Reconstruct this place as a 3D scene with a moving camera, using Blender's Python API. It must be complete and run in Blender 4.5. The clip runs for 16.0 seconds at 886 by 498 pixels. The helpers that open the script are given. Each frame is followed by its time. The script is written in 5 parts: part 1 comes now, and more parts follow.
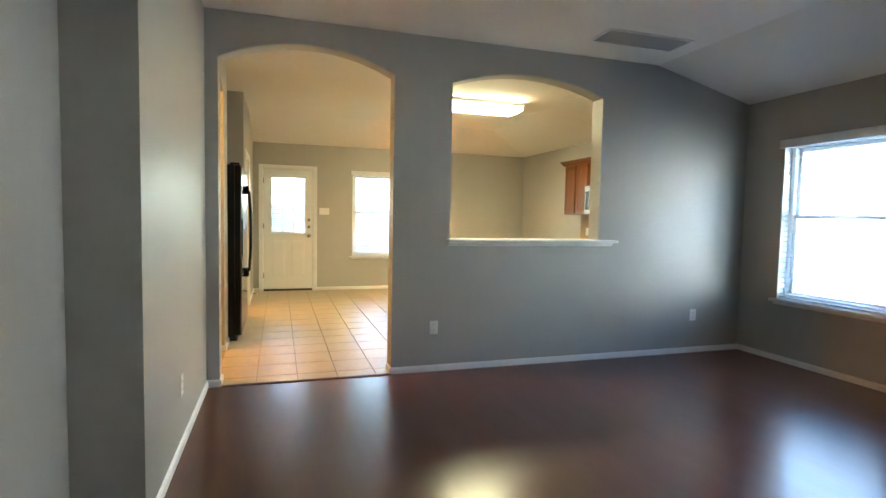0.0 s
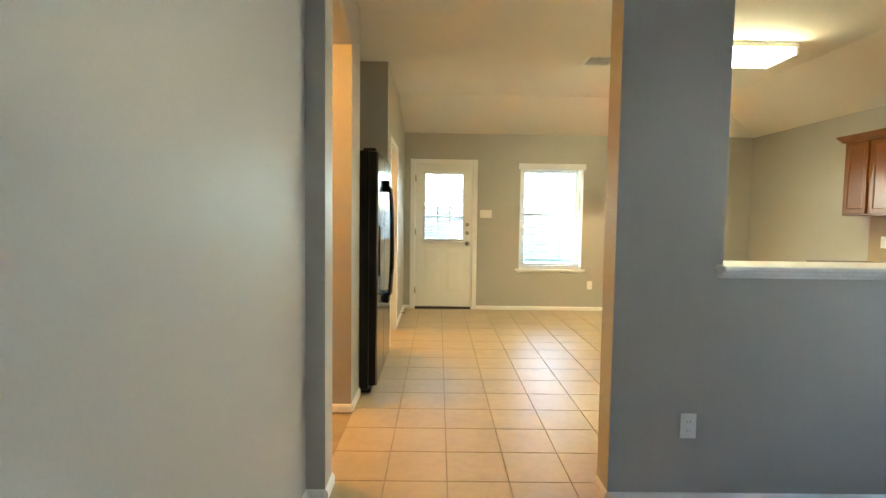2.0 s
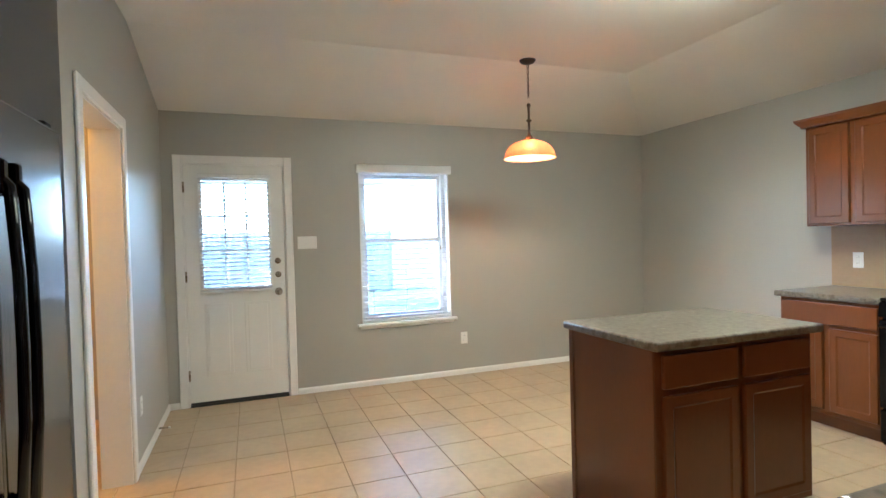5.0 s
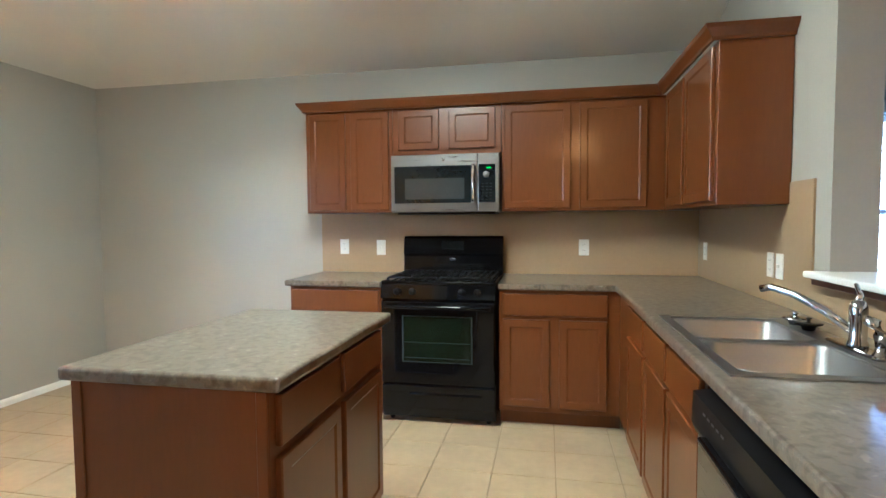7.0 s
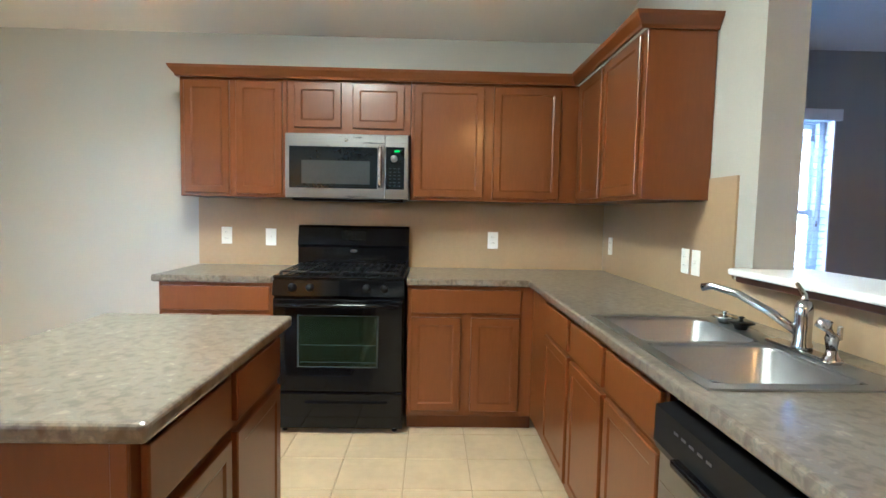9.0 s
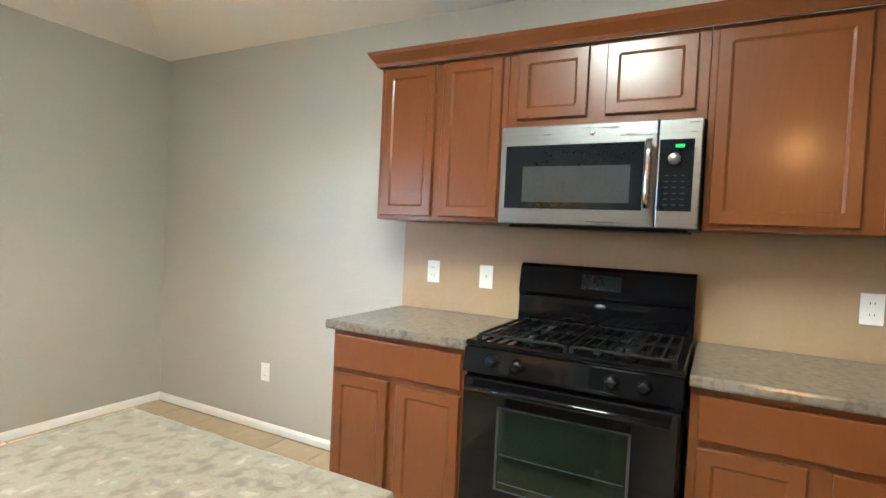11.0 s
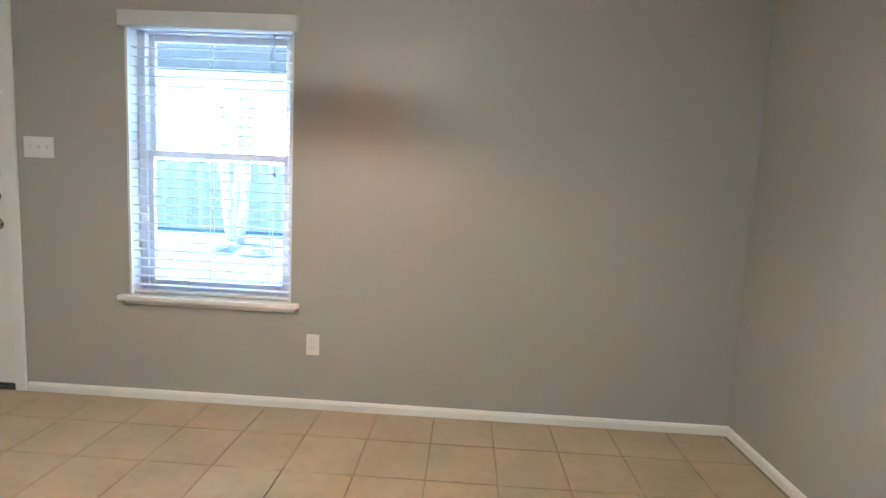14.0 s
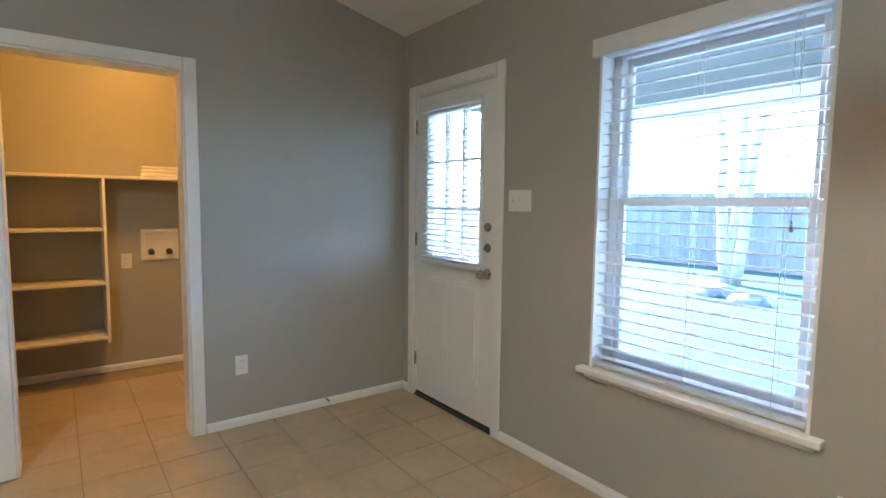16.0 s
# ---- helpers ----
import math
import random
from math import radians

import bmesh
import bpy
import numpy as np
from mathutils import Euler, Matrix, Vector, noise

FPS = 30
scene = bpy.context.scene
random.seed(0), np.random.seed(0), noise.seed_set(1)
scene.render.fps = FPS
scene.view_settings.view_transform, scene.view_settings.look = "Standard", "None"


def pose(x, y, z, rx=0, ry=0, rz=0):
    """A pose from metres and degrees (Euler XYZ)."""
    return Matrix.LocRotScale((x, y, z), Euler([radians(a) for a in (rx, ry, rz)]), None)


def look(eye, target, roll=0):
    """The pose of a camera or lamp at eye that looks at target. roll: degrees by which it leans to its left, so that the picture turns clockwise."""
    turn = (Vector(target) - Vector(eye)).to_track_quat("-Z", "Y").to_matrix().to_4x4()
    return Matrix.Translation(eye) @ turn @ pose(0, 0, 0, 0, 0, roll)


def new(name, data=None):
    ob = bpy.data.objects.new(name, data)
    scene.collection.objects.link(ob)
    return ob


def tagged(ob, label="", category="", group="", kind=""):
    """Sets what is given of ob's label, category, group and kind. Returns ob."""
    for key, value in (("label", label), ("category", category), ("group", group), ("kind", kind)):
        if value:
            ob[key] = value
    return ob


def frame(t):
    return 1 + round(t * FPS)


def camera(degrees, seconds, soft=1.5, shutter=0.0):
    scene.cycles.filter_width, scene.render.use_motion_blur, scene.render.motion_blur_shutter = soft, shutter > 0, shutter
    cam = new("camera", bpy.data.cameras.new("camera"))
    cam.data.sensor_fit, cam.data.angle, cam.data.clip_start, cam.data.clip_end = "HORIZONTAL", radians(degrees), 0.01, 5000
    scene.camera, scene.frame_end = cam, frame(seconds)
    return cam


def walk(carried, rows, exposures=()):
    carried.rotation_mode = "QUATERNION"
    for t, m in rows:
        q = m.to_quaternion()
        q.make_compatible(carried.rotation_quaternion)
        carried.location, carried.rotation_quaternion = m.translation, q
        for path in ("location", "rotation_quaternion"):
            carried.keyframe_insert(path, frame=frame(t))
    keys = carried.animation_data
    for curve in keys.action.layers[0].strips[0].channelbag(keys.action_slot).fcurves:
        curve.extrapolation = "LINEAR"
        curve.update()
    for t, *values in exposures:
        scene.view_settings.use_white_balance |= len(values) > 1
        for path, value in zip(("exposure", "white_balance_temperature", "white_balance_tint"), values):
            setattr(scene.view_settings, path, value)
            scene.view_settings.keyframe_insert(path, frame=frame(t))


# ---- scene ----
cam = camera(80.7, 16.0)
SKY, SUN, TUBE, BULB, HALL, LAUNDRY = 0.15, 3.5, 2.25, 48.0, 11.5, 9.0
LAMPC = (1.0, 0.84, 0.45)
WALLC = (0.405, 0.391, 0.347)
EXPOSURES = [(0, 5.15, 5750, 4), (1.5, 5.17, 5800, 2), (3.0, 4.72, 5250, 5), (5.3, 4.8, 4400, 14), (7.5, 5.15, 4300, 13), (10.5, 5.5, 4350, 13), (11.5, 5.38, 4400, 14), (12.5, 4.98, 4400, 15), (14.0, 4.55, 4350, 16), (15.0, 4.5, 4350, 16), (16, 4.12, 4400, 13)]
PATH = [
    (0, (0.105, 0.324, 1.288), (0.707, 2.227, 1.168), 1.1),
    (0.5, (0.18, 0.759, 1.299), (0.491, 2.726, 1.12), 1.2),
    (1, (0.159, 1.198, 1.307), (0.349, 3.18, 1.118), 0.8),
    (1.5, (0.168, 1.659, 1.3), (0.273, 3.65, 1.147), 0.8),
    (2, (0.191, 2.137, 1.308), (0.21, 4.133, 1.185), 0.8),
    (2.5, (0.216, 2.594, 1.322), (0.205, 4.591, 1.221), 0.4),
    (3, (0.269, 3.037, 1.367), (0.192, 5.033, 1.266), -0.5),
    (3.2, (0.283, 3.228, 1.376), (0.185, 5.223, 1.27), -0.2),
    (5.3, (0.425, 4.923, 1.342), (1.466, 6.631, 1.347), -1.6),
    (5.5, (0.482, 5.079, 1.317), (1.77, 6.609, 1.33), -1.5),
    (6, (0.656, 5.341, 1.327), (2.318, 6.453, 1.31), -1.8),
    (6.2, (0.697, 5.416, 1.324), (2.451, 6.377, 1.293), -1.6),
    (6.5, (0.718, 5.475, 1.325), (2.567, 6.234, 1.265), -1.2),
    (7, (0.694, 5.672, 1.309), (2.653, 6.06, 1.204), -0.4),
    (7.5, (0.679, 5.77, 1.297), (2.673, 5.851, 1.162), 0.5),
    (8, (0.685, 5.816, 1.299), (2.674, 5.669, 1.149), 1.1),
    (8.2, (0.71, 5.808, 1.285), (2.696, 5.621, 1.142), 1.2),
    (10.3, (1.726, 5.901, 1.321), (3.657, 6.415, 1.239), 1.7),
    (10.5, (1.858, 5.902, 1.317), (3.761, 6.514, 1.248), 2.0),
    (11, (2.17, 5.914, 1.318), (3.939, 6.845, 1.259), 2.7),
    (11.2, (2.27, 5.947, 1.316), (3.971, 6.997, 1.257), 2.4),
    (11.5, (2.448, 5.999, 1.33), (4.004, 7.255, 1.263), 2.2),
    (12, (2.709, 6.089, 1.332), (3.919, 7.68, 1.262), 2.0),
    (12.5, (2.943, 6.206, 1.325), (3.724, 8.046, 1.253), 2.3),
    (13, (3.046, 6.414, 1.302), (3.501, 8.361, 1.227), 1.9),
    (13.5, (3.191, 6.614, 1.333), (3.355, 8.602, 1.183), 2.2),
    (14, (3.148, 6.776, 1.236), (3.066, 8.761, 1.008), 2.7),
    (14.5, (3.15, 6.91, 1.245), (2.72, 8.829, 0.883), 2.5),
    (15, (3.154, 7.058, 1.215), (2.242, 8.808, 0.893), 1.2),
    (15.3, (3.062, 7.192, 1.267), (1.864, 8.772, 1.005), 0.9),
    (15.5, (3.019, 7.285, 1.28), (1.663, 8.74, 1.074), 0.7),
    (15.6, (3.003, 7.356, 1.291), (1.571, 8.739, 1.099), 0.6),
    (16, (2.84, 7.522, 1.339), (1.24, 8.71, 1.164), 0.7),
]
walk(cam, [(t, look(eye, target, roll)) for t, eye, target, roll in PATH], EXPOSURES)

# ---- world, sun, large lights ----
world = bpy.data.worlds.new("world")
scene.world = world
world.use_nodes = True
wn = world.node_tree
sky = wn.nodes.new("ShaderNodeTexSky")
sky.sky_type = "NISHITA"
sky.sun_disc = False
sky.sun_elevation = radians(30)
sky.sun_rotation = radians(285)
wn.links.new(sky.outputs[0], wn.nodes["Background"].inputs[0])
wn.nodes["Background"].inputs[1].default_value = SKY
sun = new("sun", bpy.data.lights.new("sun", "SUN"))
sun.data.energy, sun.data.angle, sun.data.color = SUN, radians(0.5), (1.0, 0.95, 0.88)
sun.matrix_world = look((0, 0, 0), (math.sin(radians(75)) * 0.866, -math.cos(radians(75)) * 0.866, -0.5))


# ---- helpers of this scene ----
WORLD = {}


def bm_new():
    return bmesh.new()


def add_box(bm, x0, y0, z0, x1, y1, z1, bev=0.0, seg=1):
    """An axis-aligned box, with bevelled edges if asked for."""
    t = bmesh.new()
    bmesh.ops.create_cube(t, size=1)
    for v in t.verts:
        v.co = Vector(((x0 + x1) / 2 + v.co.x * (x1 - x0), (y0 + y1) / 2 + v.co.y * (y1 - y0), (z0 + z1) / 2 + v.co.z * (z1 - z0)))
    if bev:
        bmesh.ops.bevel(t, geom=t.edges[:], offset=bev, segments=seg, profile=0.5, affect="EDGES")
    join(bm, t)
    return bm


def join(bm, t, m=None):
    if m is not None:
        bmesh.ops.transform(t, matrix=m, verts=t.verts)
    me = bpy.data.meshes.new("tmp")
    t.to_mesh(me)
    t.free()
    bm.from_mesh(me)
    bpy.data.meshes.remove(me)


def box(x0, y0, z0, x1, y1, z1, bev=0.0, seg=1):
    return add_box(bm_new(), x0, y0, z0, x1, y1, z1, bev, seg)


def add_tube(bm, pts, r, sides=10, cap=True):
    """A round tube along points; r is one radius or one for each point."""
    pts = [Vector(p) for p in pts]
    rs = r if isinstance(r, (list, tuple)) else [r] * len(pts)
    rings = []
    up = Vector((0, 0, 1))
    for i, p in enumerate(pts):
        d = (pts[min(i + 1, len(pts) - 1)] - pts[max(i - 1, 0)]).normalized()
        a = d.cross(up if abs(d.z) < 0.95 else Vector((1, 0, 0))).normalized()
        b = d.cross(a).normalized()
        rings.append([bm.verts.new(p + (a * math.cos(k * math.tau / sides) + b * math.sin(k * math.tau / sides)) * rs[i]) for k in range(sides)])
    for i in range(len(rings) - 1):
        for k in range(sides):
            f = bm.faces.new((rings[i][k], rings[i][(k + 1) % sides], rings[i + 1][(k + 1) % sides], rings[i + 1][k]))
            f.smooth = True
    if cap:
        bm.faces.new(rings[0])
        bm.faces.new(rings[-1])
    bmesh.ops.recalc_face_normals(bm, faces=bm.faces)
    return bm


def tube(pts, r, sides=10):
    return add_tube(bm_new(), pts, r, sides)


def lathe(profile, sides=32, centre=(0, 0, 0), closed=True):
    """A body of revolution about a vertical line; profile: (radius, height)."""
    bm = bm_new()
    rings = []
    for r, z in profile:
        rings.append([bm.verts.new((centre[0] + r * math.cos(k * math.tau / sides), centre[1] + r * math.sin(k * math.tau / sides), centre[2] + z)) for k in range(sides)])
    for i in range(len(rings) - 1):
        for k in range(sides):
            f = bm.faces.new((rings[i][k], rings[i][(k + 1) % sides], rings[i + 1][(k + 1) % sides], rings[i + 1][k]))
            f.smooth = True
    if profile[0][0] > 1e-4:
        bm.faces.new(rings[0])
    if closed and profile[-1][0] > 1e-4:
        bm.faces.new(rings[-1])
    bmesh.ops.remove_doubles(bm, verts=bm.verts, dist=1e-5)
    bmesh.ops.recalc_face_normals(bm, faces=bm.faces)
    return bm


def thing(name, m=None, label="", category="", group="", kind=""):
    """An Empty at the base of a thing."""
    ob = new(name)
    ob.empty_display_size = 0.1
    ob.matrix_basis = m if m is not None else Matrix()
    WORLD[ob] = ob.matrix_basis.copy()
    return tagged(ob, label, category, group, kind)


def put(name, bm, mat, m=None):
    me = bpy.data.meshes.new(name)
    bm.to_mesh(me)
    bm.free()
    me.materials.append(mat)
    return new(name, me)


def part(name, bm, mat, parent, label="", local=False):
    """Links a bmesh as one mesh under a thing or a part. Coordinates are the world's, or the parent's own if local."""
    w = WORLD[parent]
    if not local:
        bmesh.ops.transform(bm, matrix=w.inverted(), verts=bm.verts)
    lo = Vector([min(v.co[i] for v in bm.verts) for i in range(3)])
    hi = Vector([max(v.co[i] for v in bm.verts) for i in range(3)])
    c = Vector(((lo.x + hi.x) / 2, (lo.y + hi.y) / 2, lo.z))
    bmesh.ops.translate(bm, vec=-c, verts=bm.verts)
    ob = put(name, bm, mat)
    ob.parent = parent
    ob.location = c
    WORLD[ob] = w @ Matrix.Translation(c)
    return tagged(ob, label)


def piece(name, me, parent, loc, rz=0.0):
    """One of many alike pieces that share a mesh."""
    ob = new(name, me)
    ob.parent = parent
    ob.location = WORLD[parent].inverted() @ Vector(loc)
    ob.rotation_euler = (0, 0, rz)
    return ob


def structure(name, bm, mat, label, category):
    ob = put(name, bm, mat)
    WORLD[ob] = Matrix()
    return tagged(ob, label, category, "", "structure")


def mesh_of(name, bm, mat):
    me = bpy.data.meshes.new(name)
    bm.to_mesh(me)
    bm.free()
    me.materials.append(mat)
    return me


# ---- materials ----
def material(name, base, rough=0.5, metal=0.0, spread=0.12, scale=3.0, fine=60.0, bump=0.05, bump_scale=None, coat=0.0, rough_spread=0.08, spec=0.5, stretch=(1, 1, 1), random_tone=0.0, placed=False):
    """A painted, plain or grained surface: colour that drifts at two scales, uneven gloss and fine relief."""
    mat = bpy.data.materials.new(name)
    mat.use_nodes = True
    n, l = mat.node_tree.nodes, mat.node_tree.links
    p = n["Principled BSDF"]
    tc = n.new("ShaderNodeTexCoord")
    mp = n.new("ShaderNodeMapping")
    mp.inputs["Scale"].default_value = stretch
    l.new(n.new("ShaderNodeNewGeometry").outputs["Position"] if placed else tc.outputs["Object"], mp.inputs[0])
    big, small = n.new("ShaderNodeTexNoise"), n.new("ShaderNodeTexNoise")
    big.inputs["Scale"].default_value, small.inputs["Scale"].default_value = scale, fine
    big.inputs["Detail"].default_value = 4
    small.inputs["Detail"].default_value = 3
    for t in (big, small):
        l.new(mp.outputs[0], t.inputs["Vector"])
    mix = n.new("ShaderNodeMath")
    mix.operation = "MULTIPLY_ADD"
    l.new(big.outputs["Fac"], mix.inputs[0])
    mix.inputs[1].default_value = 0.65
    sc = n.new("ShaderNodeMath")
    sc.operation = "MULTIPLY"
    l.new(small.outputs["Fac"], sc.inputs[0])
    sc.inputs[1].default_value = 0.35
    l.new(sc.outputs[0], mix.inputs[2])
    lo = [c * (1 - spread) for c in base]
    hi = [min(1, c * (1 + spread)) for c in base]
    share = n.new("ShaderNodeMapRange")
    share.interpolation_type = "SMOOTHERSTEP"
    share.inputs["From Min"].default_value, share.inputs["From Max"].default_value = 0.2, 0.8
    l.new(mix.outputs[0], share.inputs["Value"])
    tone = n.new("ShaderNodeMix")
    tone.data_type = "RGBA"
    tone.inputs[6].default_value, tone.inputs[7].default_value = (*lo, 1), (*hi, 1)
    l.new(share.outputs[0], tone.inputs[0])
    out = tone.outputs[2]
    if random_tone:
        info = n.new("ShaderNodeObjectInfo")
        hsv = n.new("ShaderNodeHueSaturation")
        mr = n.new("ShaderNodeMapRange")
        mr.inputs["To Min"].default_value, mr.inputs["To Max"].default_value = 1 - random_tone, 1 + random_tone
        l.new(info.outputs["Random"], mr.inputs["Value"])
        l.new(mr.outputs[0], hsv.inputs["Value"])
        l.new(out, hsv.inputs["Color"])
        out = hsv.outputs[0]
    l.new(out, p.inputs["Base Color"])
    rr = n.new("ShaderNodeMapRange")
    rr.inputs["To Min"].default_value, rr.inputs["To Max"].default_value = max(0.02, rough - rough_spread), min(1, rough + rough_spread)
    l.new(big.outputs["Fac"], rr.inputs["Value"])
    l.new(rr.outputs[0], p.inputs["Roughness"])
    p.inputs["Metallic"].default_value = metal
    p.inputs["Coat Weight"].default_value = coat
    p.inputs["Coat Roughness"].default_value = 0.15
    p.inputs["Specular IOR Level"].default_value = spec
    if bump:
        b = n.new("ShaderNodeBump")
        b.inputs["Strength"].default_value = bump
        b.inputs["Distance"].default_value = 0.002
        bt = small
        if bump_scale:
            bt = n.new("ShaderNodeTexNoise")
            bt.inputs["Scale"].default_value = bump_scale
            l.new(mp.outputs[0], bt.inputs["Vector"])
        l.new(bt.outputs["Fac"], b.inputs["Height"])
        l.new(b.outputs[0], p.inputs["Normal"])
    return mat


def glowing(name, colour, strength, base=(0.9, 0.88, 0.82)):
    mat = bpy.data.materials.new(name)
    mat.use_nodes = True
    p = mat.node_tree.nodes["Principled BSDF"]
    p.inputs["Base Color"].default_value = (*base, 1)
    p.inputs["Emission Color"].default_value = (*colour, 1)
    p.inputs["Emission Strength"].default_value = strength
    p.inputs["Roughness"].default_value = 0.4
    return mat


def glass(name):
    """Clear thin pane: see-through, with a faint gloss."""
    mat = bpy.data.materials.new(name)
    mat.use_nodes = True
    n, l = mat.node_tree.nodes, mat.node_tree.links
    n.remove(n["Principled BSDF"])
    clear, gloss, mix, lw = n.new("ShaderNodeBsdfTransparent"), n.new("ShaderNodeBsdfGlossy"), n.new("ShaderNodeMixShader"), n.new("ShaderNodeLayerWeight")
    clear.inputs[0].default_value = (0.95, 0.97, 0.97, 1)
    gloss.inputs["Roughness"].default_value = 0.02
    lw.inputs["Blend"].default_value = 0.5
    pw, fac = n.new("ShaderNodeMath"), n.new("ShaderNodeMath")
    pw.operation, fac.operation = "POWER", "MULTIPLY_ADD"
    l.new(lw.outputs["Facing"], pw.inputs[0])
    pw.inputs[1].default_value = 4.0
    l.new(pw.outputs[0], fac.inputs[0])
    fac.inputs[1].default_value, fac.inputs[2].default_value = 0.45, 0.025
    l.new(fac.outputs[0], mix.inputs[0])
    l.new(clear.outputs[0], mix.inputs[1])
    l.new(gloss.outputs[0], mix.inputs[2])
    l.new(mix.outputs[0], n["Material Output"].inputs[0])
    return mat


def laminate_counter():
    """Mottled stone-look laminate: veined patches in grey, cream and brown."""
    mat = material("mottled_laminate", (0.3, 0.26, 0.2), rough=0.31, bump=0.0, fine=200, rough_spread=0.01, coat=0.9, spec=0.25)
    n, l = mat.node_tree.nodes, mat.node_tree.links
    p = n["Principled BSDF"]
    tc = n.new("ShaderNodeTexCoord")
    a = n.new("ShaderNodeTexNoise")
    a.inputs["Scale"].default_value, a.inputs["Detail"].default_value, a.inputs["Distortion"].default_value = 34, 5, 0.35
    v = n.new("ShaderNodeTexVoronoi")
    v.inputs["Scale"].default_value = 42
    w = n.new("ShaderNodeTexNoise")
    w.inputs["Scale"].default_value, w.inputs["Detail"].default_value = 5, 3
    for t in (a, v, w):
        l.new(tc.outputs["Object"], t.inputs["Vector"])
    r = n.new("ShaderNodeValToRGB")
    e = r.color_ramp.elements
    e[0].position, e[0].color = 0.30, (0.095, 0.077, 0.057, 1)
    e[1].position, e[1].color = 0.70, (0.255, 0.225, 0.176, 1)
    k = r.color_ramp.elements.new(0.42)
    k.color = (0.125, 0.105, 0.081, 1)
    k = r.color_ramp.elements.new(0.52)
    k.color = (0.180, 0.153, 0.116, 1)
    k = r.color_ramp.elements.new(0.60)
    k.color = (0.152, 0.138, 0.117, 1)
    l.new(a.outputs["Fac"], r.inputs[0])
    m = n.new("ShaderNodeMix")
    m.data_type, m.blend_type = "RGBA", "MULTIPLY"
    m.inputs[0].default_value = 0.3
    l.new(r.outputs[0], m.inputs[6])
    r2 = n.new("ShaderNodeValToRGB")
    r2.color_ramp.elements[0].color = (0.88, 0.88, 0.88, 1)
    r2.color_ramp.elements[1].position = 0.6
    r2.color_ramp.elements[1].color = (1, 1, 1, 1)
    l.new(v.outputs["Distance"], r2.inputs[0])
    l.new(r2.outputs[0], m.inputs[7])
    m2 = n.new("ShaderNodeMix")
    m2.data_type, m2.blend_type = "RGBA", "MULTIPLY"
    m2.inputs[0].default_value = 0.5
    r3 = n.new("ShaderNodeValToRGB")
    r3.color_ramp.elements[0].position, r3.color_ramp.elements[0].color = 0.35, (0.76, 0.74, 0.71, 1)
    r3.color_ramp.elements[1].position, r3.color_ramp.elements[1].color = 0.65, (1, 1, 1, 1)
    l.new(w.outputs["Fac"], r3.inputs[0])
    l.new(m.outputs[2], m2.inputs[6])
    l.new(r3.outputs[0], m2.inputs[7])
    l.new(m2.outputs[2], p.inputs["Base Color"])
    return mat


M_WALL = material("grey_wall_paint", WALLC, rough=0.42, spread=0.035, scale=1.2, fine=90, bump=0.08, bump_scale=130, spec=0.4)
M_CEIL = material("white_ceiling_paint", (0.82, 0.80, 0.75), rough=0.85, spread=0.02, scale=1.5, bump=0.25, bump_scale=90, spec=0.2)
M_TRIM = material("white_trim_paint", (0.80, 0.79, 0.76), rough=0.35, spread=0.03, scale=4, bump=0.02)
M_DOOR = material("white_door_paint", (0.78, 0.77, 0.73), rough=0.38, spread=0.03, scale=3, bump=0.03)
M_WOODFLOOR = material("dark_laminate_plank", (0.125, 0.050, 0.034), rough=0.32, spread=0.12, scale=1.6, fine=9, bump=0.0, coat=0.5, spec=0.3, stretch=(5, 0.6, 1), random_tone=0.05, rough_spread=0.0, placed=True)
M_TILE = material("beige_ceramic_tile", (0.44, 0.345, 0.21), rough=0.40, spread=0.13, scale=3, fine=18, bump=0.0, random_tone=0.025, rough_spread=0.06, placed=True)
M_GROUT = material("tile_grout", (0.33, 0.257, 0.155), rough=0.9, spread=0.15, scale=8, bump=0.2)
M_CAB = material("stained_maple", (0.128, 0.040, 0.0062), rough=0.31, spread=0.11, scale=1.4, fine=26, bump=0.0, stretch=(3, 3, 0.5), coat=0.25, spec=0.3, rough_spread=0.012, random_tone=0.04)
M_CABIN = material("dark_cabinet_recess", (0.06, 0.020, 0.010), rough=0.5, spread=0.15, scale=3, bump=0.02)
M_COUNTER = laminate_counter()
M_SPLASH = material("tan_backsplash", (0.35, 0.247, 0.132), rough=0.45, spread=0.07, scale=2.5, fine=50, bump=0.04)
M_BLACK = material("black_enamel", (0.004, 0.004, 0.005), rough=0.06, spec=0.25, spread=0.2, scale=4, bump=0.0, rough_spread=0.01)
M_BLACKPL = material("black_plastic", (0.006, 0.006, 0.007), rough=0.4, spec=0.2, spread=0.2, scale=6, bump=0.02)
M_IRON = material("cast_iron", (0.006, 0.006, 0.007), rough=0.42, spec=0.3, spread=0.3, scale=30, bump=0.25, bump_scale=300)
M_STEEL = material("brushed_steel", (0.235, 0.235, 0.24), rough=0.30, metal=1.0, spread=0.06, scale=3, fine=90, bump=0.03, stretch=(1, 1, 30))
M_SINK = material("sink_steel", (0.36, 0.365, 0.375), rough=0.36, metal=1.0, spread=0.06, scale=6, fine=120, bump=0.02)
M_CHROME = material("chrome", (0.52, 0.52, 0.53), rough=0.12, metal=1.0, spread=0.03, bump=0)
M_NICKEL = material("satin_nickel", (0.36, 0.31, 0.25), rough=0.28, metal=1.0, spread=0.08, scale=30, bump=0)
M_BRONZE = material("oiled_bronze", (0.055, 0.035, 0.025), rough=0.4, metal=0.7, spread=0.2, scale=20, bump=0.02)
M_PLATE = material("white_plastic_plate", (0.80, 0.79, 0.75), rough=0.35, spread=0.02, bump=0)
